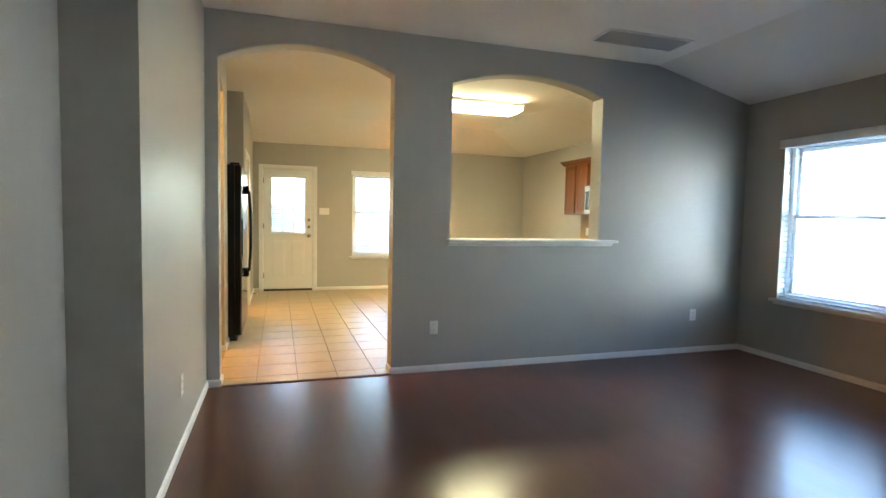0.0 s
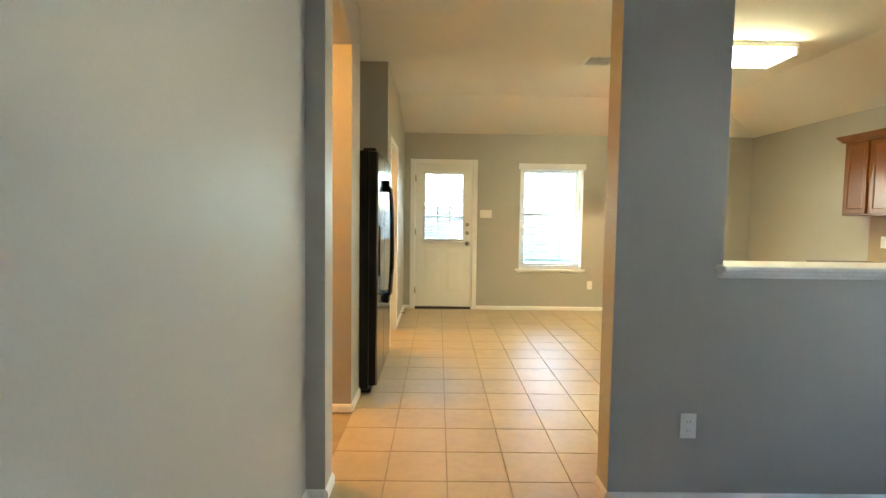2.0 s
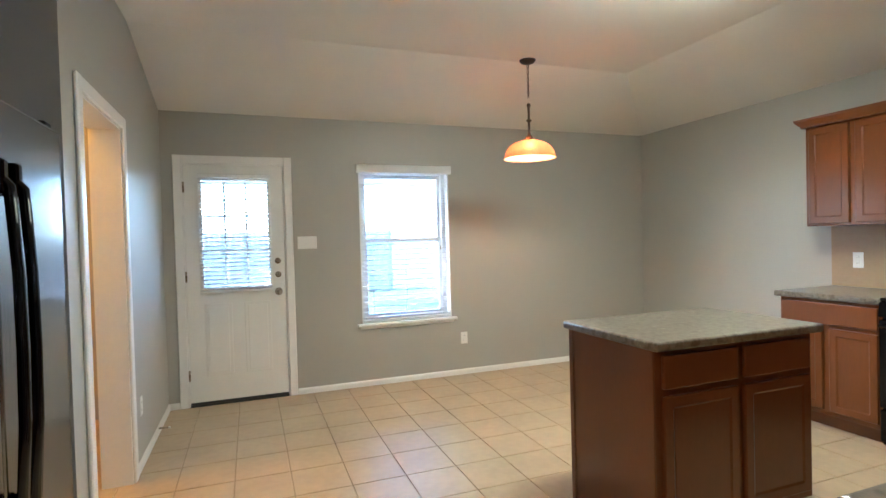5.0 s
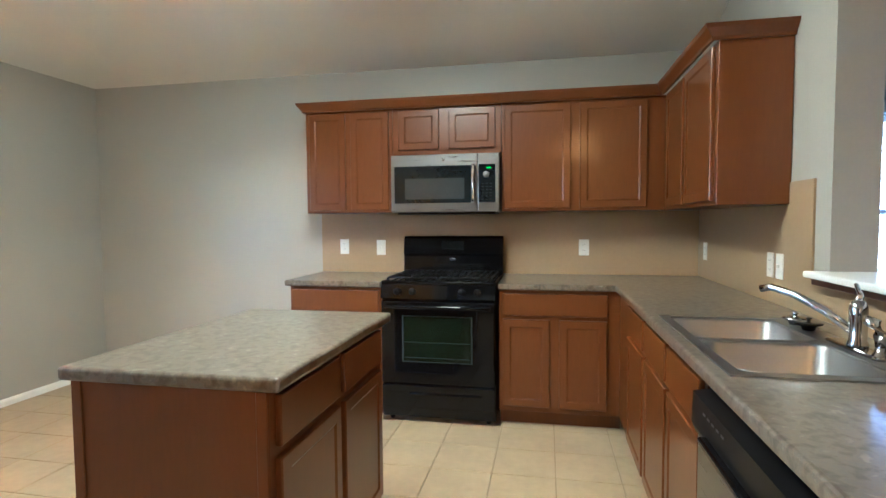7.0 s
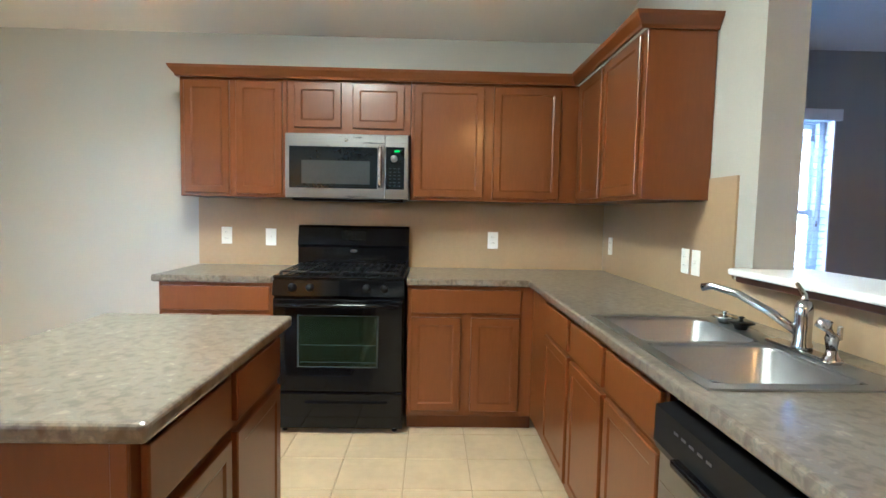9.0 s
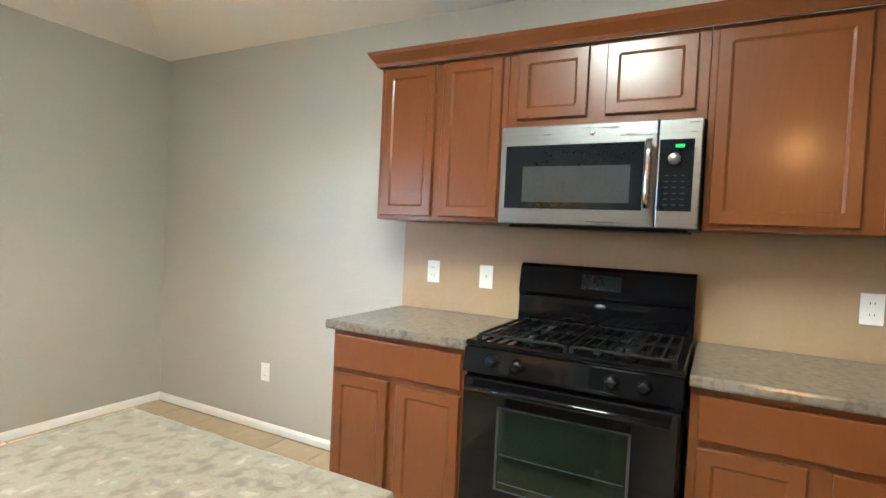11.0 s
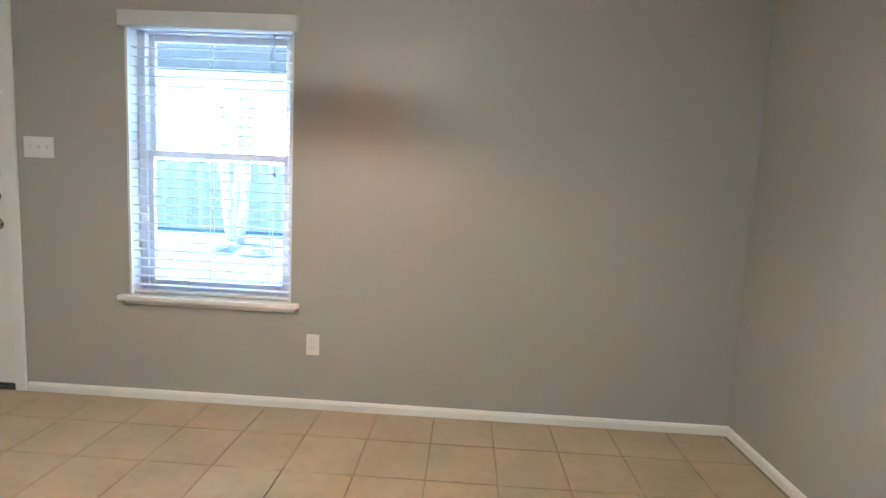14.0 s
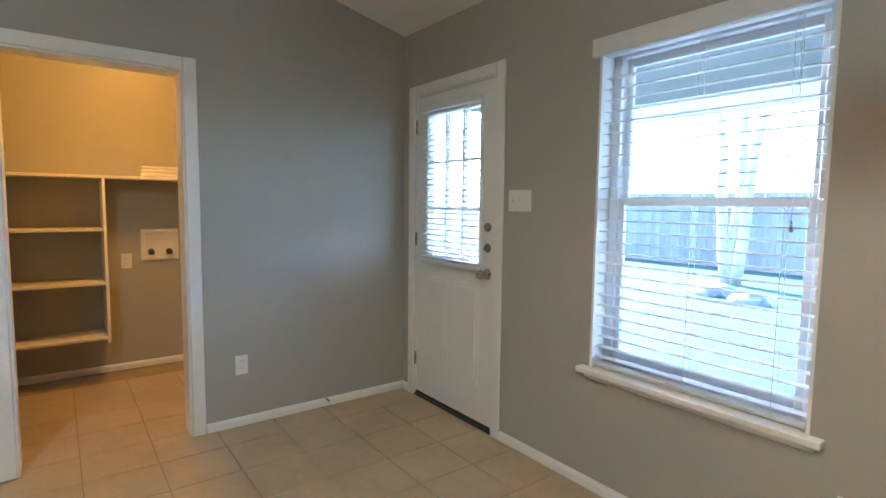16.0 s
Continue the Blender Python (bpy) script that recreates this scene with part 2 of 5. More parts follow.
M_SLOT = material("dark_slot", (0.03, 0.03, 0.03), rough=0.6, spread=0.1, bump=0)
M_VENT = material("pale_duct_paint", (0.72, 0.70, 0.66), rough=0.7, spread=0.05, bump=0)
M_VINYL = material("white_vinyl", (0.78, 0.79, 0.80), rough=0.35, spread=0.03, scale=5, bump=0.01)
M_BLIND = material("white_blind_slat", (0.80, 0.80, 0.78), rough=0.45, spread=0.03, scale=8, bump=0.01)
def lets_light_through(mat, share):
    """Thin plastic: part of the light passes through."""
    n, l = mat.node_tree.nodes, mat.node_tree.links
    p = n["Principled BSDF"]
    tr, mix = n.new("ShaderNodeBsdfTranslucent"), n.new("ShaderNodeMixShader")
    tr.inputs[0].default_value = (0.85, 0.86, 0.85, 1)
    mix.inputs[0].default_value = share
    l.new(p.outputs[0], mix.inputs[1])
    l.new(tr.outputs[0], mix.inputs[2])
    l.new(mix.outputs[0], n["Material Output"].inputs[0])


lets_light_through(M_BLIND, 0.25)
M_GLASS = glass("window_glass")
M_OVEN = material("oven_window_glass", (0.007, 0.012, 0.007), rough=0.05, spec=0.5, spread=0.1, bump=0)
M_MWGLASS = material("microwave_glass", (0.008, 0.010, 0.012), rough=0.08, spec=0.35, spread=0.1, bump=0)
M_MWMESH = material("microwave_screen", (0.035, 0.038, 0.040), rough=0.2, spread=0.1, bump=0)
M_FRIDGE = material("fridge_steel", (0.26, 0.26, 0.265), rough=0.2, metal=1.0, spread=0.05, scale=2, fine=80, bump=0.01, stretch=(1, 30, 1))
M_GREEN = glowing("green_display", (0.12, 1.0, 0.05), 0.03, (0.0, 0.05, 0.0))
M_TUBE = glowing("fluorescent_diffuser", LAMPC, TUBE)
M_BULB = glowing("warm_bulb", (1.0, 0.58, 0.27), BULB)
M_GRASS = material("lawn_grass", (0.024, 0.042, 0.013), rough=0.9, spread=0.4, scale=1.2, fine=40, bump=0.6)
M_FENCE = material("weathered_fence", (0.22, 0.195, 0.18), rough=0.8, spread=0.25, scale=2, fine=30, bump=0.2, stretch=(6, 6, 0.5), random_tone=0.18)
M_BARK = material("pale_bark", (0.42, 0.38, 0.33), rough=0.85, spread=0.3, scale=6, bump=0.5)
M_LEAF = material("leaves", (0.07, 0.11, 0.03), rough=0.7, spread=0.4, scale=6, bump=0.1)
M_ROCK = material("garden_rock", (0.16, 0.15, 0.14), rough=0.85, spread=0.3, scale=6, bump=0.5)
M_CONC = material("patio_concrete", (0.42, 0.40, 0.37), rough=0.9, spread=0.15, scale=3, bump=0.2)
M_SIDING = material("pale_siding", (0.76, 0.74, 0.70), rough=0.7, spread=0.06, scale=3, bump=0.05)
M_ROOF = material("roof_shingle", (0.10, 0.09, 0.085), rough=0.9, spread=0.3, scale=8, bump=0.3)
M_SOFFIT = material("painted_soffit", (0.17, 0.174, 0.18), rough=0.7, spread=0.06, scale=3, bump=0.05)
M_TOWEL = material("folded_linen", (0.72, 0.69, 0.62), rough=0.95, spread=0.08, scale=20, bump=0.4)
M_SHELF = material("white_shelf", (0.76, 0.72, 0.64), rough=0.45, spread=0.04, scale=4, bump=0.02)


def shade_material():
    """Amber alabaster glass that lets the bulb through."""
    mat = bpy.data.materials.new("amber_glass")
    mat.use_nodes = True
    n, l = mat.node_tree.nodes, mat.node_tree.links
    p = n["Principled BSDF"]
    t = n.new("ShaderNodeTexNoise")
    t.inputs["Scale"].default_value = 9
    r = n.new("ShaderNodeValToRGB")
    r.color_ramp.elements[0].color, r.color_ramp.elements[1].color = (0.72, 0.33, 0.10, 1), (0.88, 0.52, 0.22, 1)
    l.new(t.outputs["Fac"], r.inputs[0])
    tr = n.new("ShaderNodeBsdfTranslucent")
    l.new(r.outputs[0], p.inputs["Base Color"])
    l.new(r.outputs[0], tr.inputs[0])
    p.inputs["Roughness"].default_value = 0.3
    mix = n.new("ShaderNodeMixShader")
    mix.inputs[0].default_value = 0.22
    l.new(p.outputs[0], mix.inputs[1])
    l.new(tr.outputs[0], mix.inputs[2])
    clear, both = n.new("ShaderNodeBsdfTransparent"), n.new("ShaderNodeMixShader")
    clear.inputs[0].default_value = (1.0, 0.50, 0.16, 1)
    both.inputs[0].default_value = 0.09
    l.new(mix.outputs[0], both.inputs[1])
    l.new(clear.outputs[0], both.inputs[2])
    l.new(both.outputs[0], n["Material Output"].inputs[0])
    return mat


M_SHADE = shade_material()

# ---- plan, in metres ----
XE, YN, XW, XL, XH, XJ = 4.60, 9.50, -0.295, -0.40, -0.375, -0.66      # east, north, west faces of the kitchen; west face of the living room, of the hall arch, and beyond the step
YP0, YP1 = 4.46, 4.62                          # partition: living face, kitchen face
EAVE, FLAT, RUN = 2.47, 2.745, 1.12             # ceiling at the outer walls, flat part, width of the slope
TOP = 2.95
YS = -2.4                                       # south end of the living room


def arch_strip(bm, u0, u1, spring, apex, top, put3, thick, n=14):
    """The part of a wall above an arched opening: a row of blocks whose undersides follow the arch."""
    h, half = apex - spring, (u1 - u0) / 2
    rad = (half * half + h * h) / (2 * h)
    cz, cu = apex - rad, (u0 + u1) / 2
    us = [u0 + (u1 - u0) * i / n for i in range(n + 1)]
    zs = [cz + math.sqrt(max(0, rad * rad - (u - cu) ** 2)) for u in us]
    vs = [[[bm.verts.new(put3(us[i], d, z)) for z in (zs[i], top)] for d in thick] for i in range(n + 1)]
    for i in range(n):
        a, b = vs[i], vs[i + 1]
        bm.faces.new((a[0][0], b[0][0], b[0][1], a[0][1]))
        bm.faces.new((a[1][0], a[1][1], b[1][1], b[1][0]))
        f = bm.faces.new((a[0][0], a[1][0], b[1][0], b[0][0]))
        f.smooth = True
        bm.faces.new((a[0][1], b[0][1], b[1][1], a[1][1]))


def soften(bm, test, r=0.014):
    """Rounds the edges of an opening, as rounded plaster corners are."""
    bmesh.ops.remove_doubles(bm, verts=bm.verts, dist=1e-4)
    bmesh.ops.recalc_face_normals(bm, faces=bm.faces)
    es = [e for e in bm.edges if len(e.link_faces) == 2 and e.calc_face_angle() > 1.0 and all(test(v.co) for v in e.verts)]
    bmesh.ops.bevel(bm, geom=es, offset=r, segments=3, profile=0.5, affect="EDGES")
    return bm


# partition with the arched doorway and the arched serving hatch
AX0, AX1, ASPR, AAPX = -0.312, 0.986, 2.41, 2.565
HX0, HX1, HZ, HSPR, HAPX = 1.472, 2.905, 1.085, 2.39, 2.52
bm = bm_new()
add_box(bm, XL - 0.02, YP0, 0, AX0, YP1, TOP)
add_box(bm, AX1, YP0, 0, HX0, YP1, TOP)
add_box(bm, HX0, YP0, 0, HX1, YP1, HZ)
add_box(bm, HX1, YP0, 0, XE, YP1, TOP)
arch_strip(bm, AX0, AX1, ASPR, AAPX, TOP, lambda u, d, z: (u, d, z), (YP0, YP1))
arch_strip(bm, HX0, HX1, HSPR, HAPX, TOP, lambda u, d, z: (u, d, z), (YP0, YP1))
for f in [f for f in bm.faces if abs(f.normal.x) > 0.9 and all(v.co.z > 2.3 for v in f.verts) and f.calc_area() < 0.001]:
    bm.faces.remove(f)
soften(bm, lambda c: (AX0 - 0.001 <= c.x <= AX1 + 0.001 and c.z < AAPX + 0.01) or (HX0 - 0.001 <= c.x <= HX1 + 0.001 and HZ + 0.02 < c.z < HAPX + 0.01))
structure("wall_partition", bm, M_WALL, "grey painted partition with an arched doorway and an arched serving hatch", "wall")

# north wall with the back door and a window
WX0, WX1, WZ0, WZ1 = 1.335, 2.228, 0.582, 2.045
DX0, DX1, DZ1 = -0.145, 0.675, 2.05
YN1 = YN + 0.16


def wall_with_holes(u0, u1, d0, d1, holes, axis, top=TOP, low=-0.25):
    """A wall along x or y with rectangular openings (u0, u1, z0, z1), in order."""
    bm = bm_new()

    def b(a0, a1, z0, z1):
        if z1 - z0 < 1e-4 or a1 - a0 < 1e-4:
            return
        if axis == "x":
            add_box(bm, a0, d0, z0, a1, d1, z1)
        else:
            add_box(bm, d0, a0, z0, d1, a1, z1)
    at = u0
    for h0, h1, z0, z1 in holes:
        b(at, h0, low, top)
        b(h0, h1, low, z0)
        b(h0, h1, z1, top)
        at = h1
    b(at, u1, low, top)
    return bm


structure("wall_north", wall_with_holes(-2.1, XE + 0.16, YN, YN1, [(DX0, DX1, 0.0, DZ1), (WX0, WX1, WZ0, WZ1)], "x"), M_WALL, "grey painted outer wall with the back door and a window", "wall")
LW0, LW1 = 3.02, 4.05
# opening of the unseen window added for more daylight
LS0, LS1 = 0.30, 1.33
structure("wall_east", wall_with_holes(YS - 0.16, YN, XE, XE + 0.16, [(LS0, LS1, WZ0, WZ1), (LW0, LW1, WZ0, WZ1)], "y"), M_WALL, "grey painted outer wall behind the stove and the living room window", "wall")
structure("wall_south", box(-0.85, YS - 0.16, -0.25, XE, YS, TOP), M_WALL, "plain grey painted wall", "wall")
bm = box(XL - 0.14, 2.60, 0, XL, YP0, TOP)
add_box(bm, XJ - 0.14, YS, 0, XJ, 2.75, TOP)
add_box(bm, XJ, 2.60, 0, XL - 0.14, 2.75, TOP)
structure("wall_living_west", bm, M_WALL, "grey painted living room wall with a step in it", "wall")

# west wall: arched hall opening, fridge alcove, laundry doorway
HY0, HY1 = 4.66, 5.55
LY0, LY1, LZ = 7.32, 8.10, 2.035
XW1 = XW - 0.15
XH1 = XH - 0.16
bm = box(XH1, YP1, 0, XH, HY0, TOP)
add_box(bm, XH1, HY1, 0, XH, 5.89, TOP)
arch_strip(bm, HY0, HY1, 2.40, 2.52, TOP, lambda u, d, z: (d, u, z), (XH, XH1))
soften(bm, lambda c: HY0 - 0.001 <= c.y <= HY1 + 0.001 and c.z < 2.53)
add_box(bm, XW1, 7.10, 0, XW, LY0, TOP)
add_box(bm, XW1, LY0, LZ, XW, LY1, TOP)
add_box(bm, XW1, LY1, 0, XW, YN, TOP)
add_box(bm, -1.25, 7.10, 0, XW1, 7.22, TOP)
add_box(bm, -1.37, 5.73, 0, -1.25, 7.22, TOP)
add_box(bm, -1.25, 5.73, 0, XH1, 5.89, TOP)
structure("wall_west", bm, M_WALL, "grey painted wall with the hall arch, fridge alcove and laundry doorway", "wall")
bm = box(-3.2, 5.73, 0, -1.37, 5.89, 2.75)
add_box(bm, -3.2, 4.48, 0, XL - 0.02, 4.60, 2.75)
add_box(bm, -3.32, 4.45, 0, -3.2, 5.89, 2.75)
structure("wall_hall", bm, M_WALL, "plain painted hallway walls under warm light", "wall")
bm = box(-2.0, 7.22, 0, -1.88, YN, 2.75)
add_box(bm, -2.0, 7.10, 0, -1.37, 7.22, 2.75)
structure("wall_laundry", bm, M_WALL, "plain painted laundry walls under warm light", "wall")

# ceilings
bm = bm_new()
x0, y0, xf, yf = -0.85, YS - 0.1, XE - RUN, YN - RUN
co = {"a": (x0, y0, FLAT), "b": (xf, y0, FLAT), "c": (xf, yf, FLAT), "d": (x0, yf, FLAT), "e": (XE + 0.01, y0, EAVE), "f": (XE + 0.01, YN + 0.01, EAVE), "g": (x0, YN + 0.01, EAVE)}
lo = {k: bm.verts.new(v) for k, v in co.items()}
hi = {k: bm.verts.new((v[0], v[1], v[2] + 0.1)) for k, v in co.items()}
for q in ("abcd", "befc", "dcfg"):
    bm.faces.new([lo[k] for k in q])
    bm.faces.new([hi[k] for k in reversed(q)])
loop = "abefgd"
for i in range(6):
    a, b = loop[i], loop[(i + 1) % 6]
    bm.faces.new((lo[a], lo[b], hi[b], hi[a]))
bmesh.ops.recalc_face_normals(bm, faces=bm.faces)
structure("ceiling", bm, M_CEIL, "white textured ceiling, flat with sloping sides", "ceiling")
structure("ceiling_hall", box(-3.3, 4.47, 2.60, XH1 + 0.03, 5.80, 2.70), M_CEIL, "plain white hallway ceiling", "ceiling")
structure("ceiling_laundry", box(-1.99, 7.15, 2.60, XW1 + 0.02, YN + 0.02, 2.70), M_CEIL, "plain white laundry ceiling", "ceiling")
structure("ceiling_alcove", box(-1.3, 5.80, 2.735, -0.84, 7.20, 2.80), M_CEIL, "plain white ceiling over the fridge alcove", "ceiling")

# unseen slab with eaves, added over the house to block the sun, and a covered patio
bm = box(-4.2, YS - 0.7, 2.97, XE + 0.16, YN1, 3.07)
add_box(bm, XE + 0.165, YS - 0.7, 2.42, XE + 0.62, YN1, 2.50)
structure("roof", bm, M_ROOF, "plain unseen slab with eaves over the house, added to block the sun", "roof")
patio = thing("patio_cover", pose(1.2, 10.9, -0.1), "grey painted cover over the back patio", "patio cover", "", "structure")
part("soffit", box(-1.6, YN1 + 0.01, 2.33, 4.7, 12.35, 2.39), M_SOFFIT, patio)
part("beam", box(-1.6, 12.20, 2.17, 4.7, 12.34, 2.329), M_TRIM, patio)
part("post", box(4.45, 12.21, -0.1495, 4.57, 12.33, 2.169, 0.006), M_TRIM, patio)
part("post", box(-1.5, 12.21, -0.1495, -1.38, 12.33, 2.169, 0.006), M_TRIM, patio)

# floors
structure("floor", box(XL - 3.2, 4.455, -0.12, XE, YN, -0.008), M_GROUT, "beige square ceramic tiles with narrow grout joints", "floor")
structure("floor_living", box(-0.85, YS, -0.12, XE, 4.455, -0.009), M_CABIN, "dark brown laminate plank floor", "floor")
structure("floor_hall", box(-3.2, 4.57, -0.0075, -0.50, 5.73, 0.002), M_WOODFLOOR, "dark brown plank floor in the hallway", "floor")
structure("threshold_strip", box(AX0 + 0.014, 4.43, 0.0, AX1 - 0.014, 4.47, 0.006, 0.003), M_CABIN, "dark wooden threshold strip under the arch", "trim")


# baseboards
def baseboard(x0, y0, x1, y1, nx, ny):
    """A board along a wall from (x0, y0) to (x1, y1); (nx, ny) points into the room."""
    h, t = 0.054, 0.013
    bm = bm_new()
    dx, dy = x1 - x0, y1 - y0
    prof = ((0, 0.001), (t, 0.001), (t, h - 0.018), (t * 0.55, h - 0.006), (0.0, h))
    ends = [[bm.verts.new((x + nx * d, y + ny * d, z)) for d, z in prof] for x, y in ((x0, y0), (x1, y1))]
    k = len(prof)
    for i in range(k):
        bm.faces.new((ends[0][i], ends[0][(i + 1) % k], ends[1][(i + 1) % k], ends[1][i]))
    bm.faces.new(ends[0])
    bm.faces.new(ends[1])
    bmesh.ops.recalc_face_normals(bm, faces=bm.faces)
    return bm


runs = [
    (DX1 + 0.065, YN, XE, YN, 0, -1), (XW, YN, DX0 - 0.065, YN, 0, -1), (XE, 7.41, XE, YN, -1, 0),
    (XW, LY1 + 0.07, XW, YN, 1, 0), (XW, 7.10, XW, LY0 - 0.07, 1, 0), (XH, HY1, XH, 5.89, 1, 0), (XH1, HY1, XH, HY1, 0, -1),
    (XH, YP1, XH, HY0, 1, 0), (AX1, YP0, XE, YP0, 0, -1), (XL, YP0, AX0, YP0, 0, -1), (XL, 2.60, XL, YP0, 1, 0),
    (XJ, 2.60, XL, 2.60, 0, -1), (XJ, YS, XJ, 2.60, 1, 0), (XE, YS, XE, YP0, -1, 0), (XJ, YS, XE, YS, 0, 1),
    (AX0, YP0, AX0, YP1, 1, 0), (AX1, YP0, AX1, YP1, -1, 0), (AX1, YP1, 1.25, YP1, 0, 1),
    (-3.2, 5.73, XH1, 5.73, 0, -1), (-1.88, 7.22, -1.88, YN, 1, 0),
]
for r in runs:
    structure("baseboard", baseboard(*r), M_TRIM, "white painted baseboard along the wall", "baseboard")


# ---- windows ----
def window(name, m, width, z0, z1, label, cord=True):
    """A double-hung window in a reveal, with sill, blind and valance. Local: x along the wall, y outwards, z up from the floor."""
    w = thing(name, m, label, "window", "", "structure")
    a, b = 0.0, width
    # white reveal lining
    for n, g in (("jamb", box(a, 0.001, z0, a + 0.012, 0.10, z1)), ("jamb", box(b - 0.012, 0.001, z0, b, 0.10, z1)), ("head", box(a + 0.012, 0.001, z1 - 0.012, b - 0.012, 0.10, z1))):
        part(n, g, M_TRIM, w, "", True)
    # frame and sashes
    bm = bm_new()
    f0, f1 = 0.085, 0.15
    add_box(bm, a + 0.012, f0, z0, a + 0.055, f1, z1 - 0.012, 0.004)
    add_box(bm, b - 0.055, f0, z0, b - 0.012, f1, z1 - 0.012, 0.004)
    add_box(bm, a + 0.055, f0, z1 - 0.055, b - 0.055, f1, z1 - 0.012, 0.004)
    add_box(bm, a + 0.055, f0, z0, b - 0.055, f1, z0 + 0.045, 0.004)
    part("window_frame", bm, M_VINYL, w, "", True)
    mid = z0 + (z1 - z0) * 0.525
    for nm, s0, s1, d in (("upper_sash", mid - 0.015, z1 - 0.055, 0.125), ("lower_sash", z0 + 0.045, mid + 0.025, 0.098)):
        bm = bm_new()
        add_box(bm, a + 0.055, d, s0, a + 0.085, d + 0.025, s1, 0.003)
        add_box(bm, b - 0.085, d, s0, b - 0.055, d + 0.025, s1, 0.003)
        add_box(bm, a + 0.085, d, s1 - 0.036, b - 0.085, d + 0.025, s1, 0.003)
        add_box(bm, a + 0.085, d, s0, b - 0.085, d + 0.025, s0 + 0.03, 0.003)
        sash = part(nm, bm, M_VINYL, w, "", True)
        WORLD[sash] = WORLD[w] @ Matrix.Translation(sash.location)
        pane = part("pane", box(a + 0.08, d + 0.011, s0 + 0.025, b - 0.08, d + 0.015, s1 - 0.03), M_GLASS, w, "", True)
        pane.visible_shadow = False
    # sill with apron
    sill = part("window_sill", box(a - 0.045, -0.045, z0 - 0.022, b + 0.045, 0.084, z0 + 0.005, 0.005, 2), M_TRIM, w, "", True)
    part("apron", box(a - 0.02, -0.016, z0 - 0.048, b + 0.02, -0.001, z0 - 0.0225, 0.004), M_TRIM, w, "", True)
    # blind
    bl = thing("window_blind", m, "white horizontal slat blind, lowered with open slats", "blind", "window blinds")
    bm = box(a - 0.022, -0.032, z1 - 0.055, b + 0.022, -0.006, z1 + 0.025, 0.006, 2)
    add_box(bm, a - 0.022, -0.006, z1 - 0.055, a - 0.008, -0.001, z1 + 0.025)
    add_box(bm, b + 0.008, -0.006, z1 - 0.055, b + 0.022, -0.001, z1 + 0.025)
    part("valance", bm, M_BLIND, bl, "white moulded valance", True)
    part("headrail", box(a + 0.016, 0.008, z1 - 0.05, b - 0.016, 0.055, z1 - 0.014), M_BLIND, bl, "", True)
    part("bottom_rail", box(a + 0.018, 0.010, z0 + 0.012, b - 0.018, 0.056, z0 + 0.03, 0.004), M_BLIND, bl, "", True)
    step = 0.0485
    n = int((z1 - 0.06 - z0 - 0.05) / step)
    sl = bm_new()
    L = b - a - 0.036
    prof = [(-0.019, 0.0), (-0.0095, 0.0016), (0.0, 0.0022), (0.0095, 0.0016), (0.019, 0.0)]
    rows = [[sl.verts.new((sx * L / 2, y, z + o)) for (y, z) in prof] for sx in (-1, 1) for o in (0, 0.0026)]
    for i in range(4):
        sl.faces.new((rows[0][i], rows[0][i + 1], rows[2][i + 1], rows[2][i]))
        sl.faces.new((rows[1][i], rows[3][i], rows[3][i + 1], rows[1][i + 1]))
    for r0, r1, i in ((0, 1, 0), (0, 1, 4)):
        sl.faces.new((rows[0][i], rows[1][i], rows[3][i], rows[2][i]))
    for k in (0, 2):
        sl.faces.new(rows[k] + rows[k + 1][::-1])
    bmesh.ops.recalc_face_normals(sl, faces=sl.faces)
    me = mesh_of("slat", sl, M_BLIND)
    for i in range(n):
        ob = new("slat", me)
        ob.parent = bl
        ob.location = ((a + b) / 2, 0.033, z0 + 0.055 + i * step)
        ob.rotation_euler = (radians(3 + 1.2 * math.sin(i * 2.1)), 0, 0)
    for fx in (0.14, 0.5, 0.86):
        x = a + (b - a) * fx
        for y in (0.010, 0.055):
            part("ladder_cord", tube([(x, y, z0 + 0.02), (x, y, z1 - 0.05)], 0.0011, 5), M_BLIND, bl, "", True)
    if cord:
        x = b - 0.10
        part("pull_cord", tube([(x, 0.002, z1 - 0.06), (x + 0.002, 0.001, z1 - 0.75)], 0.0016, 5), M_BLIND, bl, "", True)
        part("cord_tassel", tube([(x + 0.002, 0.001, z1 - 0.75), (x + 0.003, 0.001, z1 - 0.79)], [0.003, 0.007], 8), M_NICKEL, bl, "", True)
    return w


window("window_1", pose(WX0, YN, 0), WX1 - WX0, WZ0, WZ1, "white double-hung window with a sill, in the kitchen")
window("window_2", pose(XE, LW1, 0, 0, 0, -90), LW1 - LW0, WZ0, WZ1, "white double-hung window with a sill, in the living room")
# never in view: added so that more daylight reaches the living room
window("window_unseen", pose(XE, LS1, 0, 0, 0, -90), LS1 - LS0, WZ0, WZ1, "white double-hung window, out of view, added to bring daylight into the living room")

# ---- back door ----
door = thing("door_1", pose((DX0 + DX1) / 2, YN, 0), "white half-glazed back door, closed, with a slat blind", "door", "", "structure")
for g in (box(DX0 - 0.062, YN - 0.018, 0, DX0 + 0.004, YN - 0.001, DZ1 + 0.062, 0.005), box(DX1 - 0.004, YN - 0.018, 0, DX1 + 0.062, YN - 0.001, DZ1 + 0.062, 0.005), box(DX0 + 0.0045, YN - 0.017, DZ1 - 0.004, DX1 - 0.0045, YN - 0.001, DZ1 + 0.061, 0.005)):
    part("casing", g, M_TRIM, door)
